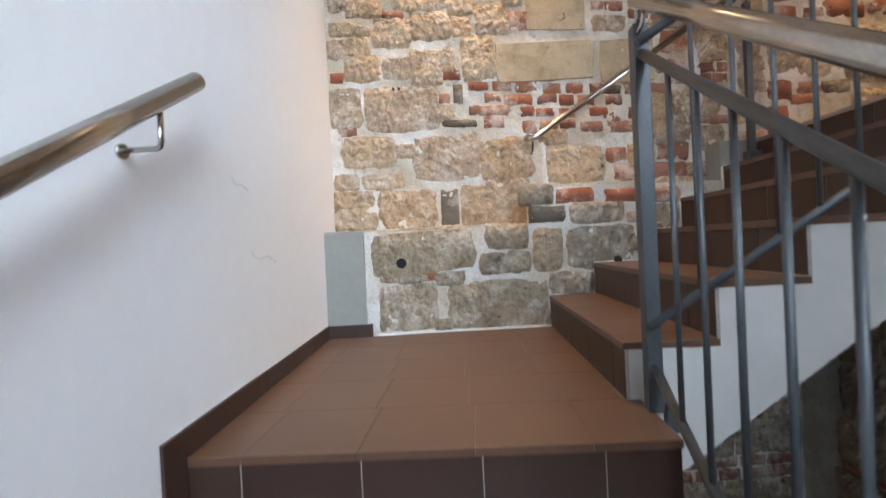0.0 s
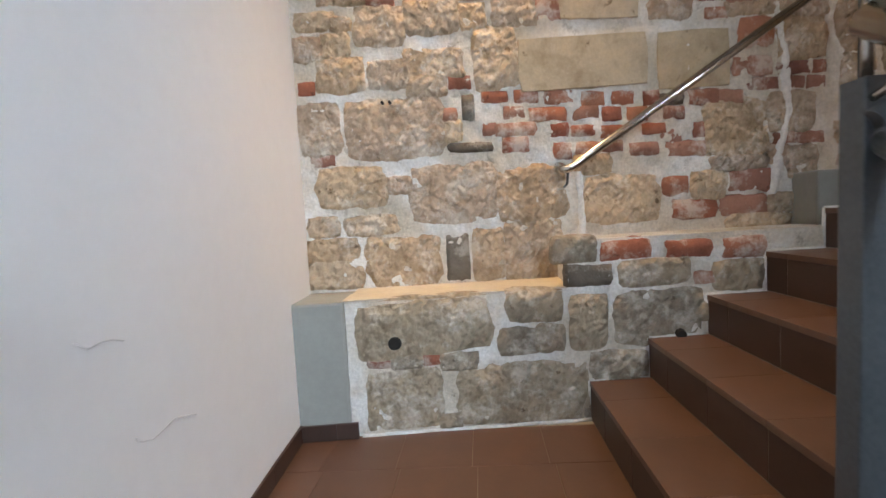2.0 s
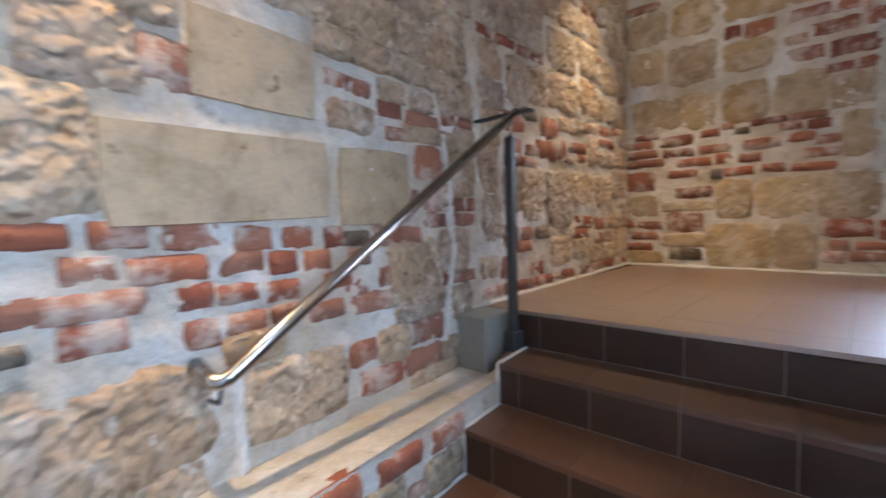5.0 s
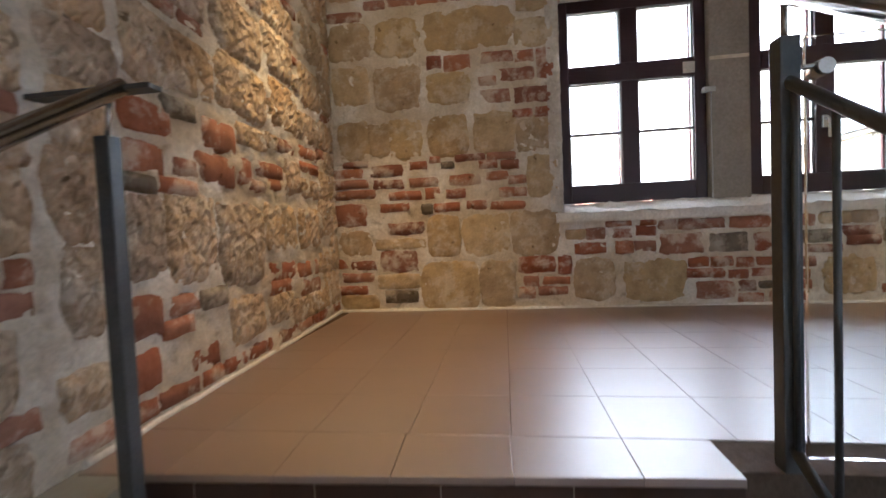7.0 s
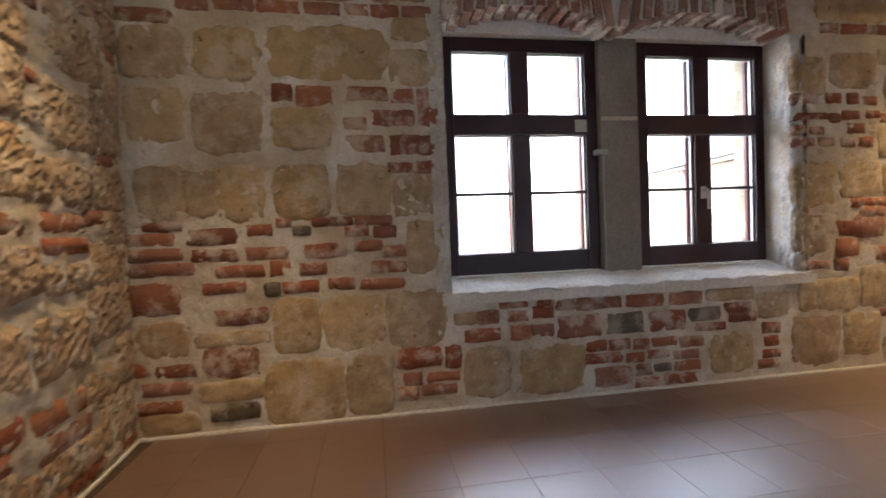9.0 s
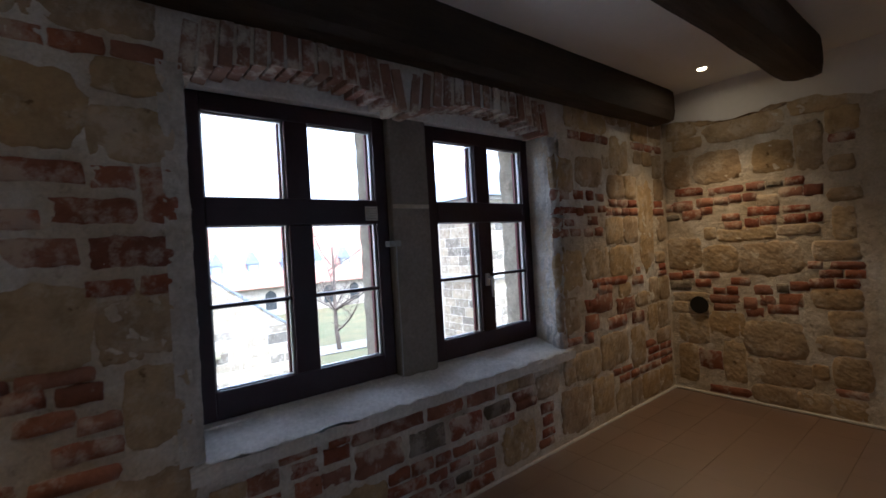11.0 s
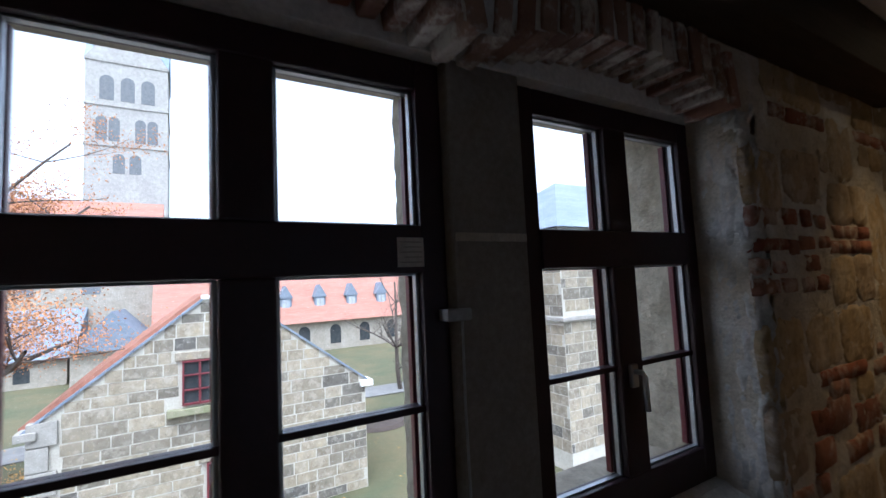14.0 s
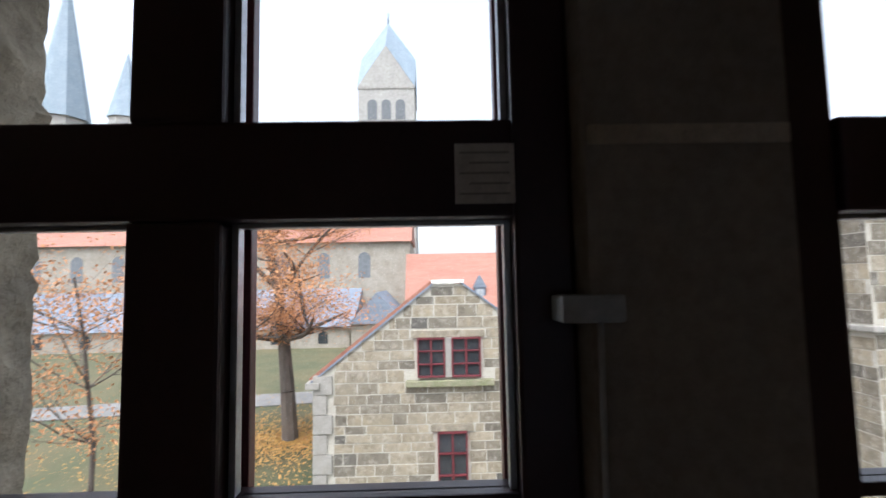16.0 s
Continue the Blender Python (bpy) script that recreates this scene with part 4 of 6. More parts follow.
def annex():
    x = 14.0
    base = empty("gabled_house", "small sandstone house with stepped gable and red windows", "house", (x, 0.2, YARD))
    left, right, top, eave = 3.35, -2.98, 1.40, -0.78

    def roof_z(y):
        return min(top, eave + (top - eave) * ((left - y) / (left - 0.57) if y > 0.24 else (y - right) / (-0.09 - right)))

    def p(name, bm, mat, label=""):
        o = part(name, bm, mat, base, label)
        return under(o, (x, 0.2, YARD))
    bm = bmesh.new()
    prof = [(left, YARD), (left, eave), (0.57, top), (-0.09, top), (right, eave), (right, YARD)]
    for xx in (x, x + 9.0):
        vs = [bm.verts.new((xx, y, z)) for y, z in prof]
        bm.faces.new(vs)
    bm.verts.ensure_lookup_table()
    for i in range(6):
        j = (i + 1) % 6
        bm.faces.new((bm.verts[i], bm.verts[j], bm.verts[6 + j], bm.verts[6 + i]))
    bmesh.ops.recalc_face_normals(bm, faces=bm.faces[:])
    p("wall", bm, JOINT)
    for ya, za, yb, zb in ((left + 0.2, eave - 0.10, 0.57, top + 0.04), (-0.09, top - 0.08, right - 0.2, eave - 0.22)):
        r = bmesh.new()
        vs = [r.verts.new(q) for q in ((x + 0.3, ya, za), (x + 9.2, ya, za), (x + 9.2, yb, zb), (x + 0.3, yb, zb))]
        f = r.faces.new(vs)
        e = bmesh.ops.extrude_face_region(r, geom=[f])
        for v in e["geom"]:
            if isinstance(v, bmesh.types.BMVert):
                v.co.z += 0.10
        bmesh.ops.recalc_face_normals(r, faces=r.faces[:])
        p("roof", r, REDTILE, "red clay tile roof")
    for (ya, za), (yb, zb) in (((left + 0.12, eave - 0.09), (0.57, top)), ((-0.09, top), (right - 0.12, eave - 0.09))):
        steps = 7
        for i in range(steps):
            a, b = i / steps, (i + 1) / steps - 0.006
            y0, z0, y1, z1 = ya + (yb - ya) * a, za + (zb - za) * a, ya + (yb - ya) * b, za + (zb - za) * b
            r = bmesh.new()
            vs = []
            for xx in (x - 0.06, x + 0.34):
                vs.append([r.verts.new((xx, y, z)) for y, z in ((y0, z0), (y1, z1), (y1, z1 + 0.055), (y0, z0 + 0.055))])
            r.faces.new(vs[0]), r.faces.new(vs[1][::-1])
            for k in range(4):
                r.faces.new((vs[0][k], vs[0][(k + 1) % 4], vs[1][(k + 1) % 4], vs[1][k]))
            bmesh.ops.recalc_face_normals(r, faces=r.faces[:])
            p("coping_stone", r, SLATE)
    p("cap_stone", box(x - 0.08, x + 0.36, -0.14, 0.62, top + 0.02, top + 0.10, 0.015), WHITEWASH, "pale ridge cap stone")
    for y in (left + 0.02, right - 0.02):
        p("kneeler_stone", box(x - 0.12, x + 0.36, y - 0.16, y + 0.16, eave - 0.17, eave - 0.02, 0.02), WHITEWASH if y < 0 else COPING, "pale stone at the foot of the gable")
    holes = ((0.97, 0.33, -0.74, 0.16), (0.17, -0.50, -0.74, 0.16), (0.53, -0.15, -3.42, -1.97))
    for a, b, c, d in holes:
        o = small_window(base, x - 0.09, b, a, c, d, 3 if d < 0 else 3, 2)
        under(o, (x, 0.2, YARD))
    p("lintel", box(x - 0.07, x + 0.1, -0.60, 1.10, 0.17, 0.33, 0.01), BLOCK, "grey stone lintel")
    p("window_post", box(x - 0.08, x + 0.1, 0.175, 0.325, -0.74, 0.165, 0.01), COPING, "pale stone mullion")
    p("sill", box(x - 0.16, x + 0.1, -0.80, 1.24, -0.94, -0.80, 0.015), MOSS, "mossy stone sill")
    p("lintel", box(x - 0.07, x + 0.1, -0.30, 0.68, -1.96, -1.81, 0.01), BLOCK)
    for i in range(9):
        w = 0.30 if i % 2 else 0.42
        p("quoin", box(x - 0.065, x + 0.1, left - w, left + 0.02, YARD + 0.44 * i, YARD + 0.44 * i + 0.42, 0.012), COPING)

    def free(y, z):
        if z > roof_z(y) - 0.01 or y > left - 0.43 or y < right - 0.01:
            return False
        stones = ((-0.53, 1.0, -0.80, 0.18), (-0.62, 1.12, 0.15, 0.34), (-0.82, 1.26, -0.95, -0.79), (-0.18, 0.56, -3.45, -1.95), (-0.32, 0.70, -1.97, -1.80))
        return not any(a < y < b and c < z < d for a, b, c, d in stones)
    face = pose(0, 0, 0, 0, 0, -90)
    ashlar(base, lambda u, z: Matrix.Translation((x + 0.040, u, z)) @ face, (right, left), YARD, top, 0.19, 0.30, 0.3, 0.75, free, BLOCK, 11)
    for o in base.children:
        if o.name.startswith("block"):
            o.matrix_parent_inverse = Matrix.Translation((-x, -0.2, -YARD))
    # the whole house at its true size and distance
    far = Vector((3.5, 0.6, 1.475))
    base.scale = (1.25, 1.25, 1.25)
    base.location = far + (Vector((x, 0.2, YARD)) - far) * 1.25


def plain_house(name, label, category, at):
    base = empty(name, label, category, at)

    def p(n, bm, mat, lab="", parent=None):
        return part(n, bm, mat, parent, lab) if parent else under(part(n, bm, mat, base, lab), at)
    return base, p


def gable_roof(x0, x1, y0, y1, z0, z1, along_y=True):
    bm = bmesh.new()
    xm, ym = (x0 + x1) / 2, (y0 + y1) / 2
    if along_y:
        pts = [(x0, y0, z0), (x1, y0, z0), (x1, y1, z0), (x0, y1, z0), (xm, y0, z1), (xm, y1, z1)]
        fs = ((0, 4, 5, 3), (1, 2, 5, 4), (0, 1, 4), (2, 3, 5), (0, 3, 2, 1))
    else:
        pts = [(x0, y0, z0), (x1, y0, z0), (x1, y1, z0), (x0, y1, z0), (x0, ym, z1), (x1, ym, z1)]
        fs = ((0, 1, 5, 4), (2, 3, 4, 5), (1, 2, 5), (3, 0, 4), (0, 3, 2, 1))
    vs = [bm.verts.new(q) for q in pts]
    for f in fs:
        bm.faces.new([vs[i] for i in f])
    bmesh.ops.recalc_face_normals(bm, faces=bm.faces[:])
    return bm


def arched(x, y, z, w, h):
    """The dark opening of a round-arched window in a wall that looks to -x."""
    bm = bmesh.new()
    pts = [(-w / 2, 0), (w / 2, 0)] + [(w / 2 * math.cos(a), h - w / 2 + w / 2 * math.sin(a)) for a in [math.pi * k / 8 for k in range(9)]]
    a, b = [bm.verts.new((x - 0.03, y + u, z + v)) for u, v in pts], [bm.verts.new((x + 0.06, y + u, z + v)) for u, v in pts]
    bm.faces.new(a), bm.faces.new(b[::-1])
    for i in range(len(pts)):
        j = (i + 1) % len(pts)
        bm.faces.new((a[i], a[j], b[j], b[i]))
    bmesh.ops.recalc_face_normals(bm, faces=bm.faces[:])
    return bm


def long_house():
    base, p = plain_house("long_house", "long stone building with red tiled roof and dormers", "house", (48, -12, YARD))
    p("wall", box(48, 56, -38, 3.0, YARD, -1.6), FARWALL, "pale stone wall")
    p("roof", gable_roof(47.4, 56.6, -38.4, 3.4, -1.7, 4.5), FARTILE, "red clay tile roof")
    for i in range(9):
        y = -7.6 - 3.35 * i + 3.35
        d = p("dormer", box(48.6, 51.5, y - 0.55, y + 0.55, -0.6, 0.75), SLATE, "slate dormer")
        p("dormer_roof", gable_roof(48.5, 52.5, y - 0.7, y + 0.7, 0.75, 2.0, False), SLATE, "", d)
        p("window", box(48.54, 48.6, y - 0.36, y + 0.36, -0.4, 0.6), PANEPALE, "", d)
        p("glazing_bar", box(48.50, 48.54, y - 0.03, y + 0.03, -0.4, 0.6), COPING, "", d)
    for i in range(10):
        y = -3.0 - 3.1 * i
        p("window", arched(48, y, -4.0, 1.1, 1.9), PANEDARK, "dark arched window")


def church():
    base, p = plain_house("church", "pale stone church with towers, red and slate roofs", "church", (62, 6, YARD))
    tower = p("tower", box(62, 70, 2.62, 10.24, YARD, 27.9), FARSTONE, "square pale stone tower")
    # rhombic roof with a gable on each side
    bm = bmesh.new()
    x0, x1, y0, y1, z0, zg, zt = 61.9, 70.1, 2.48, 10.38, 27.9, 33.8, 39.4
    xm, ym = (x0 + x1) / 2, (y0 + y1) / 2
    c = [bm.verts.new(q) for q in ((x0, y0, z0), (x1, y0, z0), (x1, y1, z0), (x0, y1, z0))]
    g = [bm.verts.new(q) for q in ((xm, y0, zg), (x1, ym, zg), (xm, y1, zg), (x0, ym, zg))]
    t = bm.verts.new((xm, ym, zt))
    for i in range(4):
        bm.faces.new((c[i], g[i], t, g[i - 1]))
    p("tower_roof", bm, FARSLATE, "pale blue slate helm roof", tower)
    bm = bmesh.new()
    tri = [bm.verts.new(q) for q in ((x0 - 0.02, y0 + 0.05, z0), (x0 - 0.02, y1 - 0.05, z0), (x0 - 0.02, ym, zg - 0.05), (x0 + 0.5, y0 + 0.05, z0), (x0 + 0.5, y1 - 0.05, z0), (x0 + 0.5, ym, zg - 0.05))]
    bm.faces.new(tri[:3]), bm.faces.new(tri[3:])
    for i in range(3):
        j = (i + 1) % 3
        bm.faces.new((tri[i], tri[j], tri[3 + j], tri[3 + i]))
    bmesh.ops.recalc_face_normals(bm, faces=bm.faces[:])
    p("gable", bm, FARSTONE, "", tower)
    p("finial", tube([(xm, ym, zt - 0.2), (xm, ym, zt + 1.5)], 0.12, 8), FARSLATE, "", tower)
    for z in (18.2, 22.7, 27.7):
        p("cornice", box(61.9, 70.1, 2.53, 10.33, z, z + 0.22), FARSTONE, "", tower)
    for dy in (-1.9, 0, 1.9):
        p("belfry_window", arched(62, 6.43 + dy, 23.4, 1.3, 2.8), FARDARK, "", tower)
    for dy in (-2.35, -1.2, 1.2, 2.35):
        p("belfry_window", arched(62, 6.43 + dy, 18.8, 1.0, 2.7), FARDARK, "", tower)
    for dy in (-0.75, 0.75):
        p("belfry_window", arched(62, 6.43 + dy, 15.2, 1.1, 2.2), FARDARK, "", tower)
    p("nave_wall", box(52, 61, 3.0, 60, YARD, 6.0), FARWALL, "pale stone nave wall")
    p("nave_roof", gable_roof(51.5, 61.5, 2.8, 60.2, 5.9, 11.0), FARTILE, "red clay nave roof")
    p("aisle_wall", box(46, 52, 8.5, 60, YARD, -2.6), FARWALL)
    bm = bmesh.new()
    vs = [bm.verts.new(q) for q in ((45.6, 8.2, -2.7), (45.6, 60, -2.7), (52, 60, 0.9), (52, 8.2, 0.9), (52, 8.2, -2.7), (52, 60, -2.7))]
    for f in ((0, 1, 2, 3), (0, 3, 4), (1, 5, 2), (0, 4, 5, 1)):
        bm.faces.new([vs[i] for i in f])
    p("aisle_roof", bm, SLATE, "blue grey slate aisle roof")
    p("porch_roof", gable_roof(43.5, 52, 3.0, 8.2, -2.2, 0.6, False), SLATE, "blue grey slate roof")
    p("porch_wall", box(44, 52, 3.3, 8.0, YARD, -2.2), FARWALL)
    for i in range(11):
        p("nave_window", arched(52, 8.0 + 4.4 * i, 2.0, 1.3, 2.8), FARDARK)
        p("aisle_window", arched(46, 11.0 + 4.4 * i, -4.2, 0.9, 1.2), PANEDARK)
    for y, r, zt in ((51.0, 2.9, 45), (42.4, 2.0, 34.0)):
        bm = bmesh.new()
        bmesh.ops.create_cone(bm, cap_ends=True, segments=8, radius1=r, radius2=r, depth=29.0, matrix=Matrix.Translation((64, y, YARD + 14.5)))
        tw = p("stair_tower", bm, FARSTONE, "slender round stone tower")
        bm = bmesh.new()
        bmesh.ops.create_cone(bm, cap_ends=True, segments=8, radius1=r * 1.12, radius2=0.05, depth=zt - 24.4, matrix=Matrix.Translation((64, y, (zt + 24.4) / 2)))
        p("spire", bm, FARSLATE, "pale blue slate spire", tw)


def stone_wing():
    at = (13.5, -13, YARD)
    base, p = plain_house("stone_wing", "tall sandstone wing with slate hip roof and red windows", "house", at)
    x, y0 = 13.5, -9.45
    p("wall", box(x, 20.0, -18.0, y0, YARD, 3.1), JOINT)
    p("cornice", box(x - 0.15, 20.1, -18.1, y0 + 0.15, 3.0, 3.16, 0.02), COPING)
    p("string_course", box(x - 0.16, 20.1, -18.1, y0 + 0.16, 0.12, 0.26, 0.03), COPING, "moulded stone string course")
    bm = bmesh.new()
    c = [bm.verts.new(q) for q in ((x - 0.3, y0 + 0.3, 3.16), (20.2, y0 + 0.3, 3.16), (20.2, -18.2, 3.16), (x - 0.3, -18.2, 3.16))]
    r = [bm.verts.new(q) for q in ((16.8, -12.8, 5.6), (16.8, -15.0, 5.6))]
    for f in ((c[0], c[1], r[0]), (c[1], c[2], r[1], r[0]), (c[2], c[3], r[1]), (c[3], c[0], r[0], r[1]), (c[3], c[2], c[1], c[0])):
        bm.faces.new(f)
    bmesh.ops.recalc_face_normals(bm, faces=bm.faces[:])
    p("roof", bm, SLATE, "grey slate hip roof")
    wins = []
    for zc, hh in ((1.45, 1.0), (-0.85, 1.15), (-3.0, 1.1)):
        for ya in (-11.65, -12.35):
            wins.append((ya, ya + 0.48, zc - hh / 2, zc + hh / 2))
            o = small_window(base, x - 0.09, ya, ya + 0.48, zc - hh / 2, zc + hh / 2, 3, 1)
            under(o, at)
        p("sill", box(x - 0.14, x + 0.05, -12.5, -11.05, zc - hh / 2 - 0.12, zc - hh / 2 - 0.01, 0.01), COPING)
        p("lintel", box(x - 0.07, x + 0.05, -12.5, -11.05, zc + hh / 2 + 0.01, zc + hh / 2 + 0.2, 0.01), COPING)
        p("window_post", box(x - 0.08, x + 0.05, -11.86, -11.66, zc - hh / 2, zc + hh / 2, 0.01), COPING)

    def free(y, z):
        return not (-12.55 < y < -11.0 and any(c - 0.72 < z < c + 0.80 for c in (1.45, -0.85, -3.0))) and not 0.08 < z < 0.3
    face = pose(0, 0, 0, 0, 0, -90)
    before = set(base.children)
    ashlar(base, lambda u, z: Matrix.Translation((x + 0.040, u, z)) @ face, (-15.0, y0), YARD + 0.6, 3.0, 0.28, 0.40, 0.4, 0.95, free, BLOCK, 21, 205)
    north = pose(0, 0, 0, 0, 0, 180)
    ashlar(base, lambda u, z: Matrix.Translation((u, y0 - 0.040, z)) @ north, (x, 16.2), YARD + 0.6, 3.0, 0.28, 0.40, 0.4, 0.95, lambda u, z: not 0.08 < z < 0.3, BLOCK, 22, 95)
    for o in base.children:
        if o.name.startswith("block"):
            o.matrix_parent_inverse = Matrix.Translation([-c for c in at])


def tree(name, label, x, y, height, girth, seed, leaves, leaf_mat, spread=0.9, start=0.35):
    rng = random.Random(seed)
    base = empty(name, label, "tree", (x, y, YARD))
    wood, tips = bmesh.new(), []

    def limb(p, d, length, r, depth):
        pts, q, dd = [p], p, d.copy()
        n = 5
        for i in range(n):
            dd = (dd + Vector((rng.uniform(-1, 1), rng.uniform(-1, 1), rng.uniform(-0.3, 0.6))) * 0.16).normalized()
            q = q + dd * length / n
            pts.append(q)
        for i in range(n):
            a, b = r * (1 - 0.65 * i / n), r * (1 - 0.65 * (i + 1) / n)
            ring = []
            axis = (pts[i + 1] - pts[i]).normalized()
            s = axis.orthogonal().normalized()
            t = axis.cross(s)
            k = 8 if depth == 0 else 5
            for pt, rr in ((pts[i], a), (pts[i + 1], b)):
                ring.append([wood.verts.new(pt + rr * (math.cos(2 * math.pi * j / k) * s + math.sin(2 * math.pi * j / k) * t)) for j in range(k)])
            for j in range(k):
                wood.faces.new((ring[0][j], ring[0][(j + 1) % k], ring[1][(j + 1) % k], ring[1][j]))
        if depth >= 2:
            tips.extend(pts[1:])
        if depth < 4:
            for i in range(4 if depth else 11):
                f = rng.uniform(start if depth == 0 else 0.25, 1.0)
                m = pts[min(n, int(f * n))]
                side = Vector((rng.uniform(-1, 1), rng.uniform(-1, 1), rng.uniform(-0.1, 0.5))).normalized()
                limb(m, (dd * 0.35 + side * spread).normalized(), length * rng.uniform(0.48, 0.66) * (0.75 if depth == 0 else 1), r * (1 - 0.6 * f) * 0.55, depth + 1)
    limb(Vector((0, 0, -0.1)), Vector((0, 0, 1)), height, girth, 0)
    part("trunk", wood, BARK, base)
    if leaves:
        crown = bmesh.new()
        for i in range(leaves):
            p = rng.choice(tips) + Vector((rng.gauss(0, 0.25), rng.gauss(0, 0.25), rng.gauss(0, 0.2)))
            n = Vector((rng.uniform(-1, 1), rng.uniform(-1, 1), rng.uniform(-1, 1))).normalized()
            a = n.orthogonal().normalized() * rng.uniform(0.022, 0.045)
            b = n.cross(a).normalized() * rng.uniform(0.02, 0.038)
            crown.faces.new([crown.verts.new(q) for q in (p - a, p - b * 0.9 + n * 0.02, p + a, p + b)])
        tagged(part("crown", crown, leaf_mat, base, "sparse orange autumn leaves"), kind="stuff")
    return base


def leaf_litter():
    rng = random.Random(41)
    bm = bmesh.new()
    for i in range(11000):
        r, a = 5.5 * abs(rng.gauss(0, 0.55)), rng.uniform(0, 2 * math.pi)
        p = Vector((21.2 + r * math.cos(a), 6.1 + 1.5 * r * math.sin(a), YARD + 0.10 + rng.uniform(0, 0.05)))
        n = Vector((rng.uniform(-0.6, 0.6), rng.uniform(-0.6, 0.6), 1)).normalized()
        u = n.orthogonal().normalized() * rng.uniform(0.03, 0.06)
        v = n.cross(u)
        bm.faces.new([bm.verts.new(q) for q in (p - u, p - v * 0.8, p + u, p + v * 0.8)])
    tagged(part("fallen_leaves", bm, LITTER), "yellow and orange fallen leaves under the tree", "leaves", kind="stuff")


ground()
leaf_litter()
annex()
long_house()
church()
stone_wing()
tree("beech_tree", "old tree with sparse orange autumn leaves", 21.2, 6.15, 10.0, 0.33, 5, 30000, LEAF, 2.3, 0.42)
tree("bare_tree", "bare leafless tree standing on the lawn", 27.5, -10.0, 6.5, 0.16, 8, 0, LEAF)
tree("young_tree", "slender young tree with few orange leaves", 14.5, 8.6, 6.5, 0.07, 12, 5000, LEAF)

# ---- masonry pieces ----


def tick(i, n, rim_width):
    """Even steps over a piece, with a narrow rim at both ends."""
    return -0.5 if i == 0 else 0.5 if i == n - 1 else (0.5 - rim_width) * (2 * (i - 1) / (n - 3) - 1)


def piece_shape(seed, corner, rough, proud, ridge, nx, nz, rim_width):
    """A lump of stone or a brick: uneven outline, sloping rim, hewn face with slanting tool marks; 1 wide, 1 high, depth in metres."""
    rng = random.Random(seed)
    slant = rng.uniform(0.5, 1.1) * rng.choice((1, 1, -1))
    bm = bmesh.new()
    grid = {}
    for i in range(nx):
        for j in range(nz):
            a, b = tick(i, nx, rim_width * 0.6), tick(j, nz, rim_width)
            pull = 1 - corner * 1.1 * abs(4 * a * b) ** 2.5
            wob = Vector((noise.noise(Vector((a * 3, b * 3, seed * 1.7))), noise.noise(Vector((a * 3, b * 3, seed * 1.7 + 50)))))
            fine = Vector((noise.noise(Vector((a * 11, b * 9, seed + 7.3))), noise.noise(Vector((a * 11, b * 9, seed + 90.1)))))
            p = Vector((a, b)) * pull + rough * (1.3 * wob + 0.6 * fine)
            edge = min(i, nx - 1 - i, j, nz - 1 - j)
            along, across = a * 2 + b * slant, b - a * slant * 1.6
            d = ridge * (1.1 * noise.noise(Vector((along * 1.6, across * 9.0, seed))) + 0.9 * noise.noise(Vector((a * 4, b * 3, seed + 31))))
            d = -0.9 * proud - 0.002 if edge == 0 else proud * (0.6 if edge == 1 and rim_width > 0.05 else 1.0) + d * (0.6 if edge == 1 else 1.0)
            grid[i, j] = bm.verts.new((p.x, d, p.y))
    for i in range(nx - 1):
        for j in range(nz - 1):
            f = bm.faces.new((grid[i, j], grid[i + 1, j], grid[i + 1, j + 1], grid[i, j + 1]))
            f.smooth = rim_width > 0.05
    rim = [grid[i, 0] for i in range(nx)] + [grid[nx - 1, j] for j in range(1, nz)] + [grid[i, nz - 1] for i in range(nx - 2, -1, -1)] + [grid[0, j] for j in range(nz - 2, 0, -1)]
    low = [bm.verts.new((v.co.x * 1.03, -0.035, v.co.z * 1.03)) for v in rim]
    for k in range(len(rim)):
        m = (k + 1) % len(rim)
        bm.faces.new((rim[k], low[k], low[m], rim[m])).smooth = True
    bmesh.ops.recalc_face_normals(bm, faces=bm.faces[:])
    return bm


def shape_set(name, mat, count, seed, corner, rough, proud, ridge=0.002, nx=7, nz=5, rim_width=0.08):
    out = []
    for i in range(count):
        me = bpy.data.meshes.new(name)
        b = piece_shape(seed + i, corner, rough, proud * (0.7 + 0.6 * i / count), ridge, nx, nz, rim_width)
        b.to_mesh(me)
        b.free()
        if me.polygons[0].normal.y < 0:
            me.flip_normals()
        me.materials.append(mat)
        out.append(me)
    return out


SETS = {
    "S": ("stone", shape_set("stone", SAND, 16, 100, 0.13, 0.055, 0.011, 0.009, 12, 9)),
    "P": ("stone", shape_set("stone", BASE, 10, 130, 0.10, 0.05, 0.011, 0.007, 10, 8)),
    "E": ("stone", shape_set("stone", WORN, 16, 150, 0.17, 0.045, 0.006, 0.004, 10, 8, 0.11)),
    "L": ("slab", shape_set("slab", SLAB, 4, 200, 0.02, 0.010, 0.012, 0.0003, 7, 6, 0.025)),
    "B": ("brick", shape_set("brick", BRICK, 12, 300, 0.08, 0.045, 0.0085, 0.004, 7, 5, 0.15)),
    "D": ("dark_stone", shape_set("dark_stone", DARK, 5, 400, 0.08, 0.05, 0.010, 0.005, 8, 6)),
}


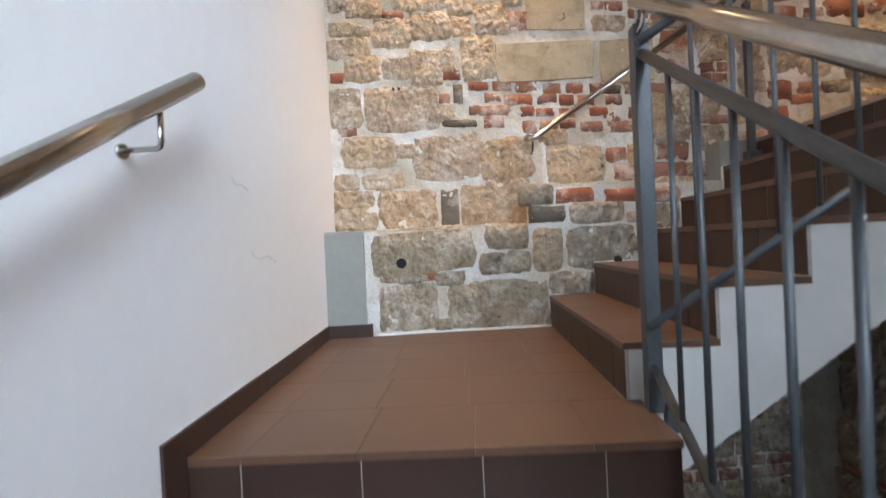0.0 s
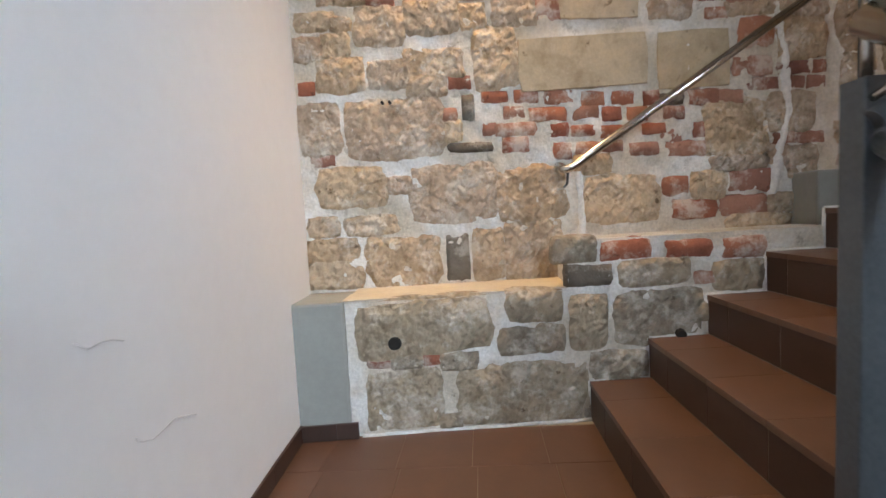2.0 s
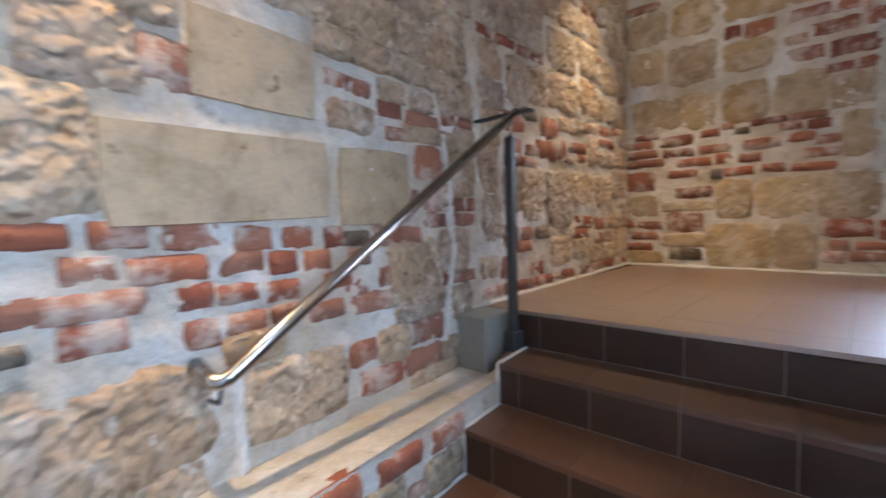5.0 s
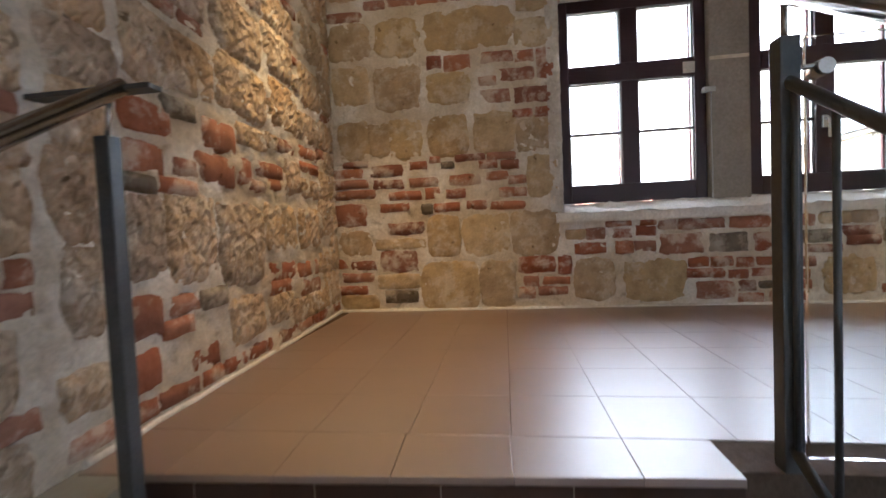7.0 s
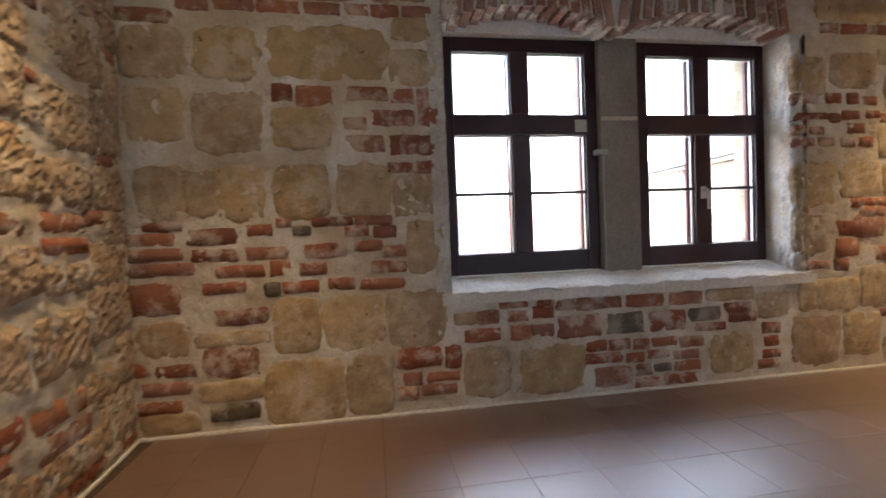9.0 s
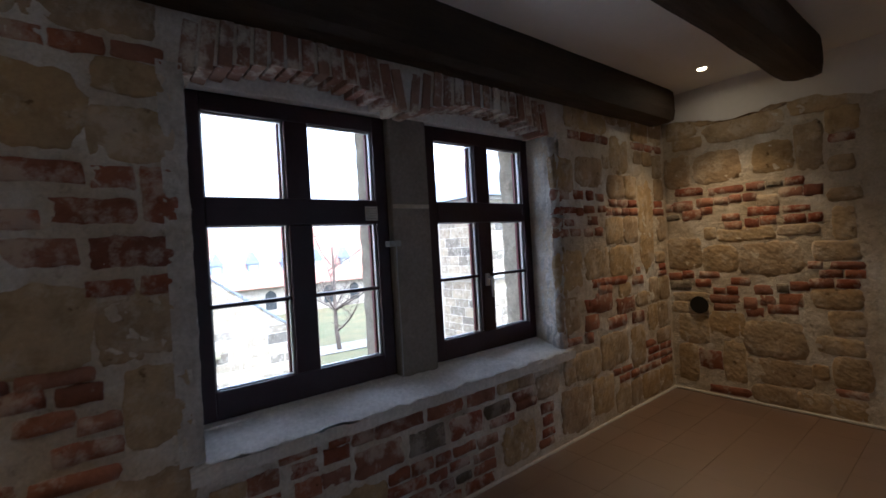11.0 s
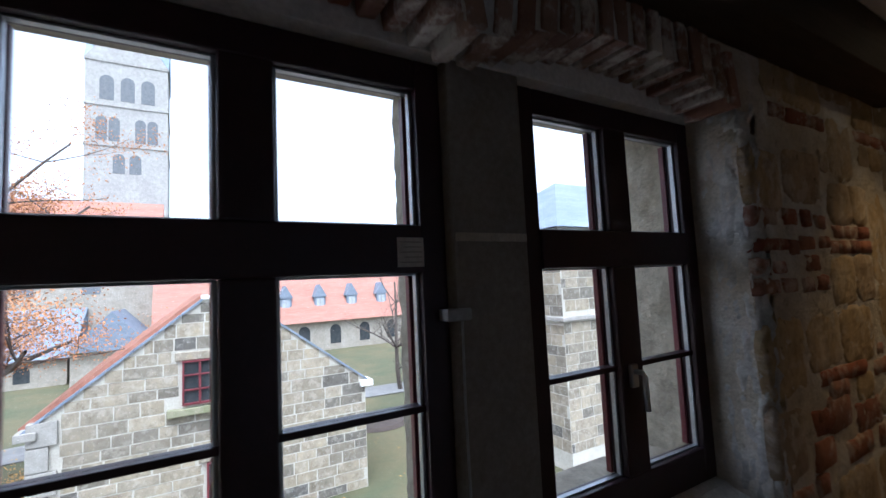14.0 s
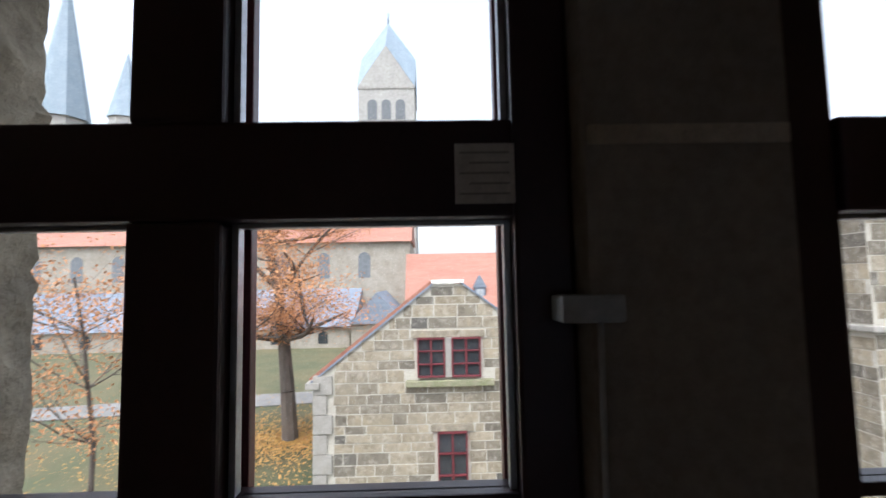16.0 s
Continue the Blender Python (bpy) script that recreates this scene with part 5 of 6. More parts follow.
def facing(wall, u, z):
    """The frame of a wall at (u, z): across, outwards, up, and the point on its face."""
    if wall is EASTW:
        return Vector((0, 1, 0)), Vector((-1, 0, 0)), Vector(on_east(u, z, 0))
    if wall is SOUTHW:
        return Vector((1, 0, 0)), Vector((0, 1, 0)), Vector(on_south(u, z, 0))
    if wall is WELL:
        return Vector((0, 1, 0)), Vector((-1, 0, 0)), Vector(on_well(u, z, 0))
    f = on_plinth if wall is PLINTH else on_north
    a, b = Vector(f(u - 0.01, z, 0)), Vector(f(u + 0.01, z, 0))
    across = (a - b).normalized()
    return across, Vector((-across.y, across.x, 0)), Vector(f(u, z, 0))


TAKEN = {}
masonry = random.Random(77)


def put_piece(wall, kind, u0, z0, u1, z1):
    if kind == "S" and wall in (EASTW, SOUTHW):
        kind = "E"
    if kind == "S" and wall is PLINTH:
        kind = "P"
    name, shapes = SETS[kind]
    across, out, at = facing(wall, (u0 + u1) / 2, (z0 + z1) / 2)
    ob = new(name, masonry.choice(shapes))
    ob.parent = wall
    tilt = radians(masonry.uniform(-1.5, 1.5))
    a, up = across * math.cos(tilt) + Vector((0, 0, math.sin(tilt))), Vector((0, 0, math.cos(tilt))) - across * math.sin(tilt)
    grow = {"S": 0.054, "P": 0.054, "E": 0.050, "B": 0.031}.get(kind, 0.014)
    w, h = u1 - u0 + grow, z1 - z0 + grow
    m = Matrix(((a.x * w, out.x, up.x * h, at.x), (a.y * w, out.y, up.y * h, at.y), (a.z * w, out.z, up.z * h, at.z), (0, 0, 0, 1)))
    ob.matrix_world = m
    TAKEN.setdefault(wall.name, []).append((u0, z0, u1, z1))


def lay(wall, kind, *rects):
    for u0, z0, u1, z1 in rects:
        # nothing reaches into the window niche
        if wall is EASTW and z1 > 0.57 and z0 < 2.10:
            if u0 < -0.80 < u1:
                u1 = -0.80
            elif u0 < 1.45 < u1:
                u0 = 1.45
            elif -0.80 <= u0 and u1 <= 1.45:
                z1 = min(z1, 0.56)
        if u1 - u0 > 0.02 and z1 - z0 > 0.015:
            put_piece(wall, kind, u0, z0, u1, z1)


def clear(wall, u0, z0, u1, z1, gap=0.010):
    return all(u1 + gap < a or u0 - gap > c or z1 + gap < b or z0 - gap > d for a, b, c, d in TAKEN.get(wall.name, ()))


def fill(wall, u0, u1, z0, z1, bricks, seed, keep=lambda u, z: True, size=1.0):
    """Courses of smaller stones and bricks wherever no piece lies yet."""
    rng = random.Random(seed)
    z = z0
    while z < z1 - 0.03:
        brick_course = rng.random() < bricks
        h = rng.uniform(0.045, 0.07) if brick_course else rng.uniform(0.09, 0.20) * size
        u = u0 + rng.uniform(0, 0.05)
        while u < u1 - 0.04:
            w = rng.uniform(0.09, 0.22) if brick_course else rng.uniform(0.12, 0.34) * size
            placed = False
            for fw, fh, oz in ((1, 1, 0), (0.6, 1, 0), (1, 0.5, 0), (0.55, 0.5, 0), (0.55, 0.5, 0.5), (0.35, 0.4, 0.2)):
                a, b, c, d = u, z + oz * h, min(u + w * fw, u1), z + oz * h + h * fh - 0.014
                if c - a > 0.035 and d - b > 0.022 and clear(wall, a, b, c, d) and keep(a, b) and keep(c, d) and keep(a, d) and keep(c, b):
                    put_piece(wall, "B" if brick_course or (d - b < 0.06 and rng.random() < bricks) else rng.choice("SSSSSD" if h < 0.1 else "S"), a, b, c, d)
                    u = c + rng.uniform(0.014, 0.03)
                    placed = True
                    break
            if not placed:
                u += 0.03
        z += h + rng.uniform(0.004, 0.012)


lay(NORTH, "S", (-0.662, 0.881, -0.459, 0.949), (-0.763, 0.771, -0.612, 0.82), (-0.499, 0.688, -0.295, 0.847), (-0.276, 0.731, -0.042, 0.874), (-0.28, 0.536, -0.023, 0.645), (0.132, 0.753, 0.319, 0.92), (-0.679, 0.488, -0.487, 0.625), (-0.447, 0.497, -0.277, 0.6), (0.035, 0.463, 0.219, 0.736), (-0.769, 0.636, -0.674, 0.715), (-0.036, 0.883, 0.101, 0.989), (-0.755, 0.92, -0.688, 1.034))
lay(NORTH, "S", (-0.775, 0.201, -0.611, 0.429), (-0.577, 0.17, -0.128, 0.437), (-0.714, -0.042, -0.42, 0.127), (-0.598, -0.169, -0.371, -0.112), (-0.293, -0.141, 0.108, 0.119), (0.117, -0.151, 0.441, 0.086), (0.527, -0.185, 0.879, 0.028))
lay(NORTH, "S", (-0.79, -0.287, -0.57, -0.212), (-0.796, -0.419, -0.553, -0.316), (-0.504, -0.435, -0.179, -0.211), (-0.006, -0.431, 0.115, -0.194), (0.139, -0.456, 0.4, -0.166), (-0.268, 0.457, -0.114, 0.526))
lay(NORTH, "D", (-0.144, -0.436, -0.035, -0.199))
lay(NORTH, "L", (0.23, 0.448, 0.846, 0.685), (0.894, 0.429, 1.236, 0.691), (0.437, 0.764, 0.807, 0.989))
lay(NORTH, "B", (0.321, 0.76, 0.437, 0.887))
lay(NORTH, "S", (0.31, 0.934, 0.397, 1.003))
lay(NORTH, "D", (-0.109, 0.179, 0.103, 0.219), (-0.032, 0.323, 0.019, 0.444))
lay(NORTH, "B", (-0.12, 0.332, -0.068, 0.378))
lay(NORTH, "B", (0.062, 0.411, 0.171, 0.445), (0.217, 0.4, 0.316, 0.446), (0.35, 0.388, 0.484, 0.44), (0.535, 0.37, 0.629, 0.423), (0.676, 0.371, 0.769, 0.418), (0.828, 0.36, 0.892, 0.418), (1.04, 0.351, 1.182, 0.415), (1.187, 0.346, 1.3, 0.404))
lay(NORTH, "D", (0.904, 0.356, 1.016, 0.403))
lay(NORTH, "B", (0.168, 0.327, 0.249, 0.373), (0.277, 0.309, 0.451, 0.361), (0.492, 0.314, 0.603, 0.36), (0.632, 0.297, 0.708, 0.35), (0.749, 0.293, 0.836, 0.345), (0.925, 0.292, 1.013, 0.338))
lay(NORTH, "B", (0.118, 0.246, 0.303, 0.298), (0.384, 0.232, 0.454, 0.284), (0.483, 0.233, 0.582, 0.268), (0.616, 0.216, 0.716, 0.263), (0.816, 0.226, 0.922, 0.261), (1.069, 0.193, 1.134, 0.263), (0.067, 0.256, 0.113, 0.302))
lay(NORTH, "B", (0.15, 0.17, 0.265, 0.234), (0.392, 0.132, 0.467, 0.196), (0.909, 0.181, 0.997, 0.234), (0.918, 0.114, 1.124, 0.173), (0.625, 0.152, 0.713, 0.193), (0.753, 0.128, 0.888, 0.175))
lay(NORTH, "B", (0.911, -0.071, 1.029, 0.011), (1.225, -0.075, 1.439, 0.037), (0.953, -0.192, 1.172, -0.104), (1.19, -0.191, 1.423, -0.097))
lay(NORTH, "S", (1.058, -0.09, 1.206, 0.016), (1.228, -0.283, 1.527, -0.2), (1.128, 0.098, 1.425, 0.362), (1.151, 0.045, 1.419, 0.08))
lay(NORTH, "B", (0.861, 0.888, 0.92, 0.929), (0.937, 0.88, 1.043, 0.926), (1.094, 0.828, 1.206, 0.875), (1.224, 0.811, 1.449, 0.863), (1.126, 0.746, 1.227, 0.786), (1.288, 0.605, 1.455, 0.745), (1.258, 0.471, 1.448, 0.559))
lay(NORTH, "S", (0.874, 0.764, 1.044, 0.828), (1.274, 0.893, 1.393, 0.933), (1.103, 0.898, 1.215, 0.944))
lay(PLINTH, "B", (0.523, -0.343, 0.747, -0.266), (0.815, -0.346, 1.01, -0.283), (1.058, -0.362, 1.249, -0.279))
lay(PLINTH, "S", (0.342, -0.328, 0.492, -0.256), (0.613, -0.448, 0.911, -0.365), (1.032, -0.492, 1.223, -0.393))
lay(PLINTH, "D", (0.379, -0.45, 0.581, -0.357))
lay(PLINTH, "S", (-0.516, -0.691, 0.046, -0.476), (0.129, -0.572, 0.347, -0.469), (0.401, -0.719, 0.536, -0.496), (0.589, -0.714, 0.951, -0.49), (0.096, -0.713, 0.232, -0.631), (0.254, -0.71, 0.341, -0.617), (-0.485, -1.014, -0.182, -0.768), (-0.1, -1.024, 0.445, -0.781), (0.481, -0.856, 0.716, -0.752))
lay(NORTH, "B", (1.99, 0.899, 2.209, 0.998), (1.983, 0.774, 2.159, 0.865), (2.212, 0.793, 2.329, 0.84), (2.353, 0.778, 2.591, 0.89), (2.129, 0.722, 2.328, 0.764), (1.965, 0.268, 2.111, 0.398), (2.156, 0.316, 2.294, 0.371), (2.116, 0.245, 2.261, 0.295), (2.23, 0.098, 2.402, 0.166), (1.943, 0.111, 2.082, 0.233), (2.382, 0.911, 2.604, 1.029))
lay(NORTH, "D", (2.171, 0.982, 2.342, 1.051), (1.978, 0.712, 2.119, 0.765), (2.302, 0.301, 2.488, 0.377))
lay(NORTH, "S", (2.158, 0.422, 2.404, 0.716), (2.452, 0.368, 2.803, 0.704), (2.489, 0.127, 2.752, 0.303), (1.988, 0.461, 2.126, 0.698), (2.241, 1.096, 2.45, 1.274), (2.499, 1.104, 2.897, 1.326), (2.03, 1.064, 2.227, 1.289), (2.49, 1.358, 2.882, 1.58))
lay(NORTH, "B", (2.624, 0.8, 2.717, 0.91), (2.757, 0.852, 3.061, 0.921), (2.711, 0.783, 2.849, 0.82), (2.877, 0.805, 3.043, 0.851), (2.871, 0.345, 3.16, 0.423), (2.827, 0.278, 3.092, 0.338), (3.013, 1.016, 3.241, 1.072), (3.194, 0.331, 3.509, 0.407), (3.183, 0.223, 3.535, 0.298), (3.293, 0.951, 3.593, 0.998), (3.303, 1.028, 3.563, 1.092))
lay(NORTH, "S", (2.839, 0.505, 3.188, 0.713), (2.835, 0.15, 3.08, 0.26), (2.924, 1.406, 3.239, 1.628), (2.936, 1.145, 3.268, 1.367), (3.22, 0.498, 3.542, 0.713), (3.381, 1.663, 3.75, 1.903), (3.348, 1.356, 3.662, 1.588), (3.286, 1.14, 3.627, 1.286))
lay(EASTW, "S", (2.718, 1.471, 2.979, 1.751), (2.35, 1.412, 2.674, 1.72), (2.011, 1.44, 2.298, 1.643), (1.699, 1.785, 2.317, 2.064), (2.349, 1.793, 2.656, 2.033), (2.703, 1.782, 2.986, 2.039), (1.452, 1.765, 1.686, 1.942))
lay(EASTW, "B", (2.748, 2.057, 3.016, 2.116), (2.202, 1.679, 2.29, 1.759), (1.997, 1.646, 2.172, 1.754), (1.706, 1.684, 1.922, 1.748), (1.578, 1.67, 1.685, 1.741), (1.445, 1.54, 1.544, 1.752), (1.575, 1.546, 1.804, 1.631), (1.828, 1.537, 1.936, 1.588), (1.738, 1.412, 1.934, 1.498), (1.46, 1.395, 1.709, 1.495), (1.6, 1.307, 1.721, 1.35), (1.457, 1.298, 1.564, 1.355))
lay(EASTW, "S", (2.738, 1.082, 2.945, 1.358), (2.359, 1.077, 2.577, 1.35), (2.039, 1.083, 2.298, 1.353), (1.712, 1.08, 1.98, 1.347), (1.448, 1.079, 1.698, 1.294), (1.445, 0.753, 1.63, 1.041), (2.592, 1.11, 2.729, 1.332))
lay(EASTW, "B", (2.788, 0.966, 3.035, 1.018), (2.497, 0.958, 2.733, 1.033), (2.33, 0.999, 2.443, 1.043), (1.844, 0.974, 1.96, 1.024), (1.699, 0.966, 1.807, 1.016), (2.753, 0.89, 3.039, 0.942), (2.502, 0.876, 2.715, 0.928), (2.253, 0.871, 2.456, 0.93), (1.957, 0.872, 2.171, 0.938), (1.774, 0.898, 1.912, 0.941))
lay(EASTW, "D", (2.137, 0.988, 2.226, 1.032))
lay(EASTW, "B", (2.703, 0.814, 3.043, 0.866), (2.37, 0.789, 2.612, 0.841), (2.249, 0.787, 2.339, 0.861), (2.072, 0.787, 2.197, 0.839), (1.649, 0.776, 1.83, 0.827), (2.772, 0.611, 3.028, 0.777), (2.464, 0.71, 2.677, 0.762), (2.105, 0.694, 2.284, 0.746), (1.928, 0.7, 2.053, 0.751), (1.66, 0.691, 1.892, 0.734), (1.653, 0.862, 1.761, 0.905))
lay(EASTW, "D", (2.299, 0.678, 2.374, 0.752))
lay(EASTW, "B", (2.365, 0.543, 2.623, 0.625), (2.414, 0.275, 2.696, 0.433), (1.474, 0.246, 1.719, 0.355), (1.374, 0.226, 1.446, 0.356), (1.593, 0.159, 1.68, 0.218), (1.378, 0.169, 1.557, 0.206), (1.618, 0.072, 1.719, 0.145), (1.395, 0.097, 1.588, 0.141))
lay(EASTW, "S", (2.121, 0.384, 2.33, 0.666), (1.776, 0.374, 2.084, 0.668), (1.366, 0.362, 1.753, 0.681), (2.767, 0.406, 2.976, 0.572), (1.995, 0.003, 2.399, 0.346), (1.753, 0.018, 1.973, 0.342), (1.096, 0.054, 1.342, 0.328), (0.641, 0.044, 1.026, 0.301))
lay(EASTW, "B", (2.936, 0.319, 3.069, 0.388), (2.728, 0.306, 2.914, 0.359), (2.748, 0.216, 2.981, 0.273), (2.791, 0.127, 3.064, 0.18))
lay(EASTW, "S", (2.405, 0.17, 2.711, 0.253), (2.718, 0.033, 2.99, 0.109))
lay(EASTW, "D", (2.426, 0.057, 2.677, 0.147))
lay(EASTW, "B", (1.138, 0.365, 1.349, 0.43), (1.149, 0.457, 1.261, 0.529), (1.258, 0.551, 1.329, 0.605), (0.979, 0.545, 1.132, 0.602), (0.981, 0.465, 1.086, 0.515), (0.971, 0.358, 1.075, 0.436), (0.829, 0.474, 0.946, 0.524), (0.833, 0.367, 0.957, 0.432), (0.827, 0.544, 0.91, 0.594), (0.533, 0.345, 0.798, 0.473), (-0.004, 0.34, 0.239, 0.459), (0.705, 0.511, 0.8, 0.596))
lay(EASTW, "B", (0.401, 0.503, 0.684, 0.602), (0.136, 0.499, 0.375, 0.596), (-0.117, 0.495, 0.104, 0.585))
lay(EASTW, "D", (0.265, 0.343, 0.506, 0.469))
lay(EASTW, "B", (0.509, 0.257, 0.624, 0.306), (0.362, 0.253, 0.489, 0.309), (0.242, 0.248, 0.335, 0.297), (0.057, 0.257, 0.215, 0.299), (-0.118, 0.238, 0.038, 0.293), (0.41, 0.185, 0.647, 0.235), (0.277, 0.172, 0.384, 0.221), (0.112, 0.189, 0.244, 0.224), (-0.084, 0.169, 0.079, 0.211), (0.346, 0.042, 0.582, 0.155), (0.233, 0.093, 0.326, 0.15), (-0.096, 0.1, 0.074, 0.148))
lay(EASTW, "B", (0.181, 0.022, 0.334, 0.065), (-0.081, 0.024, 0.155, 0.073))
lay(EASTW, "D", (0.1, 0.104, 0.206, 0.146))
lay(EASTW, "B", (-0.944, 1.688, -0.757, 1.743), (-1.117, 1.69, -1.018, 1.746), (-1.244, 1.684, -1.176, 1.747), (-1.38, 1.684, -1.294, 1.727), (-1.024, 1.591, -0.795, 1.619), (-1.251, 1.592, -1.124, 1.634), (-1.405, 1.599, -1.31, 1.635), (-0.842, 1.508, -0.77, 1.542), (-0.99, 1.507, -0.883, 1.535), (-1.292, 1.507, -1.165, 1.556), (-0.914, 1.431, -0.784, 1.466), (-1.063, 1.43, -0.955, 1.465))
lay(EASTW, "B", (-1.214, 1.422, -1.113, 1.464), (-1.351, 1.421, -1.248, 1.471), (-1.369, 0.85, -1.071, 0.95), (-1.238, 0.723, -1.069, 0.838), (-1.44, 0.968, -1.25, 1.04), (-1.025, 0.663, -0.827, 0.698), (-1.151, 0.639, -1.067, 0.711))
lay(EASTW, "S", (-1.067, 1.038, -0.763, 1.319), (-1.416, 1.1, -1.101, 1.321), (-0.987, 0.751, -0.757, 1.004), (-0.905, 0.399, -0.75, 0.583), (-1.233, 0.39, -0.922, 0.584), (-1.433, 0.387, -1.26, 0.663), (-1.084, 0.057, -0.744, 0.364), (-1.386, 0.086, -1.127, 0.356), (-1.297, 1.81, -1.045, 1.95), (-1.004, 1.806, -0.776, 1.944))
lay(EASTW, "S", (-0.447, 0.059, -0.183, 0.294), (-0.716, 0.386, -0.493, 0.525))
lay(EASTW, "B", (-0.649, 0.281, -0.529, 0.337), (-0.631, 0.197, -0.543, 0.253), (-0.645, 0.127, -0.526, 0.169), (-0.636, 0.065, -0.492, 0.107), (-0.453, 0.429, -0.274, 0.471), (-0.483, 0.365, -0.296, 0.414))
lay(EASTW, "D", (-0.242, 0.383, -0.031, 0.465))
lay(EASTW, "S", (-1.389, 1.789, -1.054, 2.002), (-1.001, 1.747, -0.765, 1.975), (-1.772, 1.917, -1.517, 2.193), (-1.805, 1.079, -1.424, 1.318), (-1.635, 0.412, -1.297, 0.655), (-1.907, 0.318, -1.693, 0.661), (-2.151, 1.072, -1.913, 1.901))
lay(EASTW, "B", (-1.689, 1.031, -1.158, 1.084), (-1.928, 1, -1.746, 1.062), (-1.781, 0.78, -1.497, 0.912), (-1.436, 0.834, -1.205, 0.989), (-1.637, 0.69, -1.355, 0.778), (-1.912, 0.682, -1.714, 0.773))
lay(SOUTHW, "S", (3.312, 1.814, 3.656, 2.059), (2.971, 1.831, 3.215, 2.06), (2.804, 1.806, 2.94, 2.155), (3.696, 1.813, 3.911, 2.076), (3, 2.138, 3.559, 2.293))
lay(SOUTHW, "B", (3.597, 1.723, 3.826, 1.783), (3.293, 1.709, 3.56, 1.757), (3.158, 1.71, 3.273, 1.763), (2.915, 1.717, 3.015, 1.767), (3.86, 1.598, 3.934, 1.652), (3.687, 1.589, 3.843, 1.676), (3.525, 1.618, 3.647, 1.676), (3.415, 1.623, 3.503, 1.672), (3.323, 1.631, 3.394, 1.678), (3.217, 1.629, 3.297, 1.683), (2.925, 1.634, 3.059, 1.691), (2.809, 1.627, 2.909, 1.697))
lay(SOUTHW, "B", (3.625, 1.506, 3.769, 1.592), (3.537, 1.55, 3.615, 1.6), (3.339, 1.482, 3.458, 1.53), (3.068, 1.507, 3.273, 1.568), (2.882, 1.515, 3.04, 1.551), (3.325, 1.401, 3.442, 1.465), (3.207, 1.412, 3.292, 1.481), (3.095, 1.43, 3.188, 1.49), (2.912, 1.43, 3.045, 1.488), (2.822, 1.432, 2.887, 1.487))
lay(SOUTHW, "D", (3.038, 1.718, 3.145, 1.762), (3.802, 1.515, 3.924, 1.56))
lay(SOUTHW, "S", (3.633, 1.075, 3.93, 1.353), (3.362, 1.055, 3.615, 1.274), (2.931, 1.035, 3.35, 1.288), (3.108, 1.32, 3.515, 1.406), (2.842, 1.351, 3.078, 1.401))
lay(SOUTHW, "B", (3.806, 0.982, 3.961, 1.036), (3.705, 0.999, 3.789, 1.059), (3.578, 0.93, 3.687, 0.989), (3.504, 1.009, 3.66, 1.05), (3.472, 0.875, 3.548, 0.915), (3.379, 0.876, 3.445, 0.931), (3.136, 0.881, 3.254, 0.949), (2.919, 0.924, 3.018, 0.981), (3.352, 0.798, 3.588, 0.855), (3.249, 0.756, 3.329, 0.849), (3.125, 0.794, 3.212, 0.869), (2.951, 0.797, 3.097, 0.891))
lay(SOUTHW, "B", (3.389, 0.733, 3.557, 0.782), (3.206, 0.699, 3.315, 0.768), (2.981, 0.739, 3.175, 0.805))
lay(SOUTHW, "D", (3.726, 0.888, 3.95, 0.977), (3.035, 0.9, 3.107, 0.966))
lay(SOUTHW, "S", (3.604, 0.429, 3.847, 0.686), (2.944, 0.392, 3.343, 0.674), (3.346, 0.518, 3.581, 0.72), (3.713, 0.075, 3.852, 0.422), (3.355, 0.131, 3.486, 0.49), (2.909, 0.181, 3.331, 0.365))
lay(SOUTHW, "B", (3.517, 0.221, 3.696, 0.388))
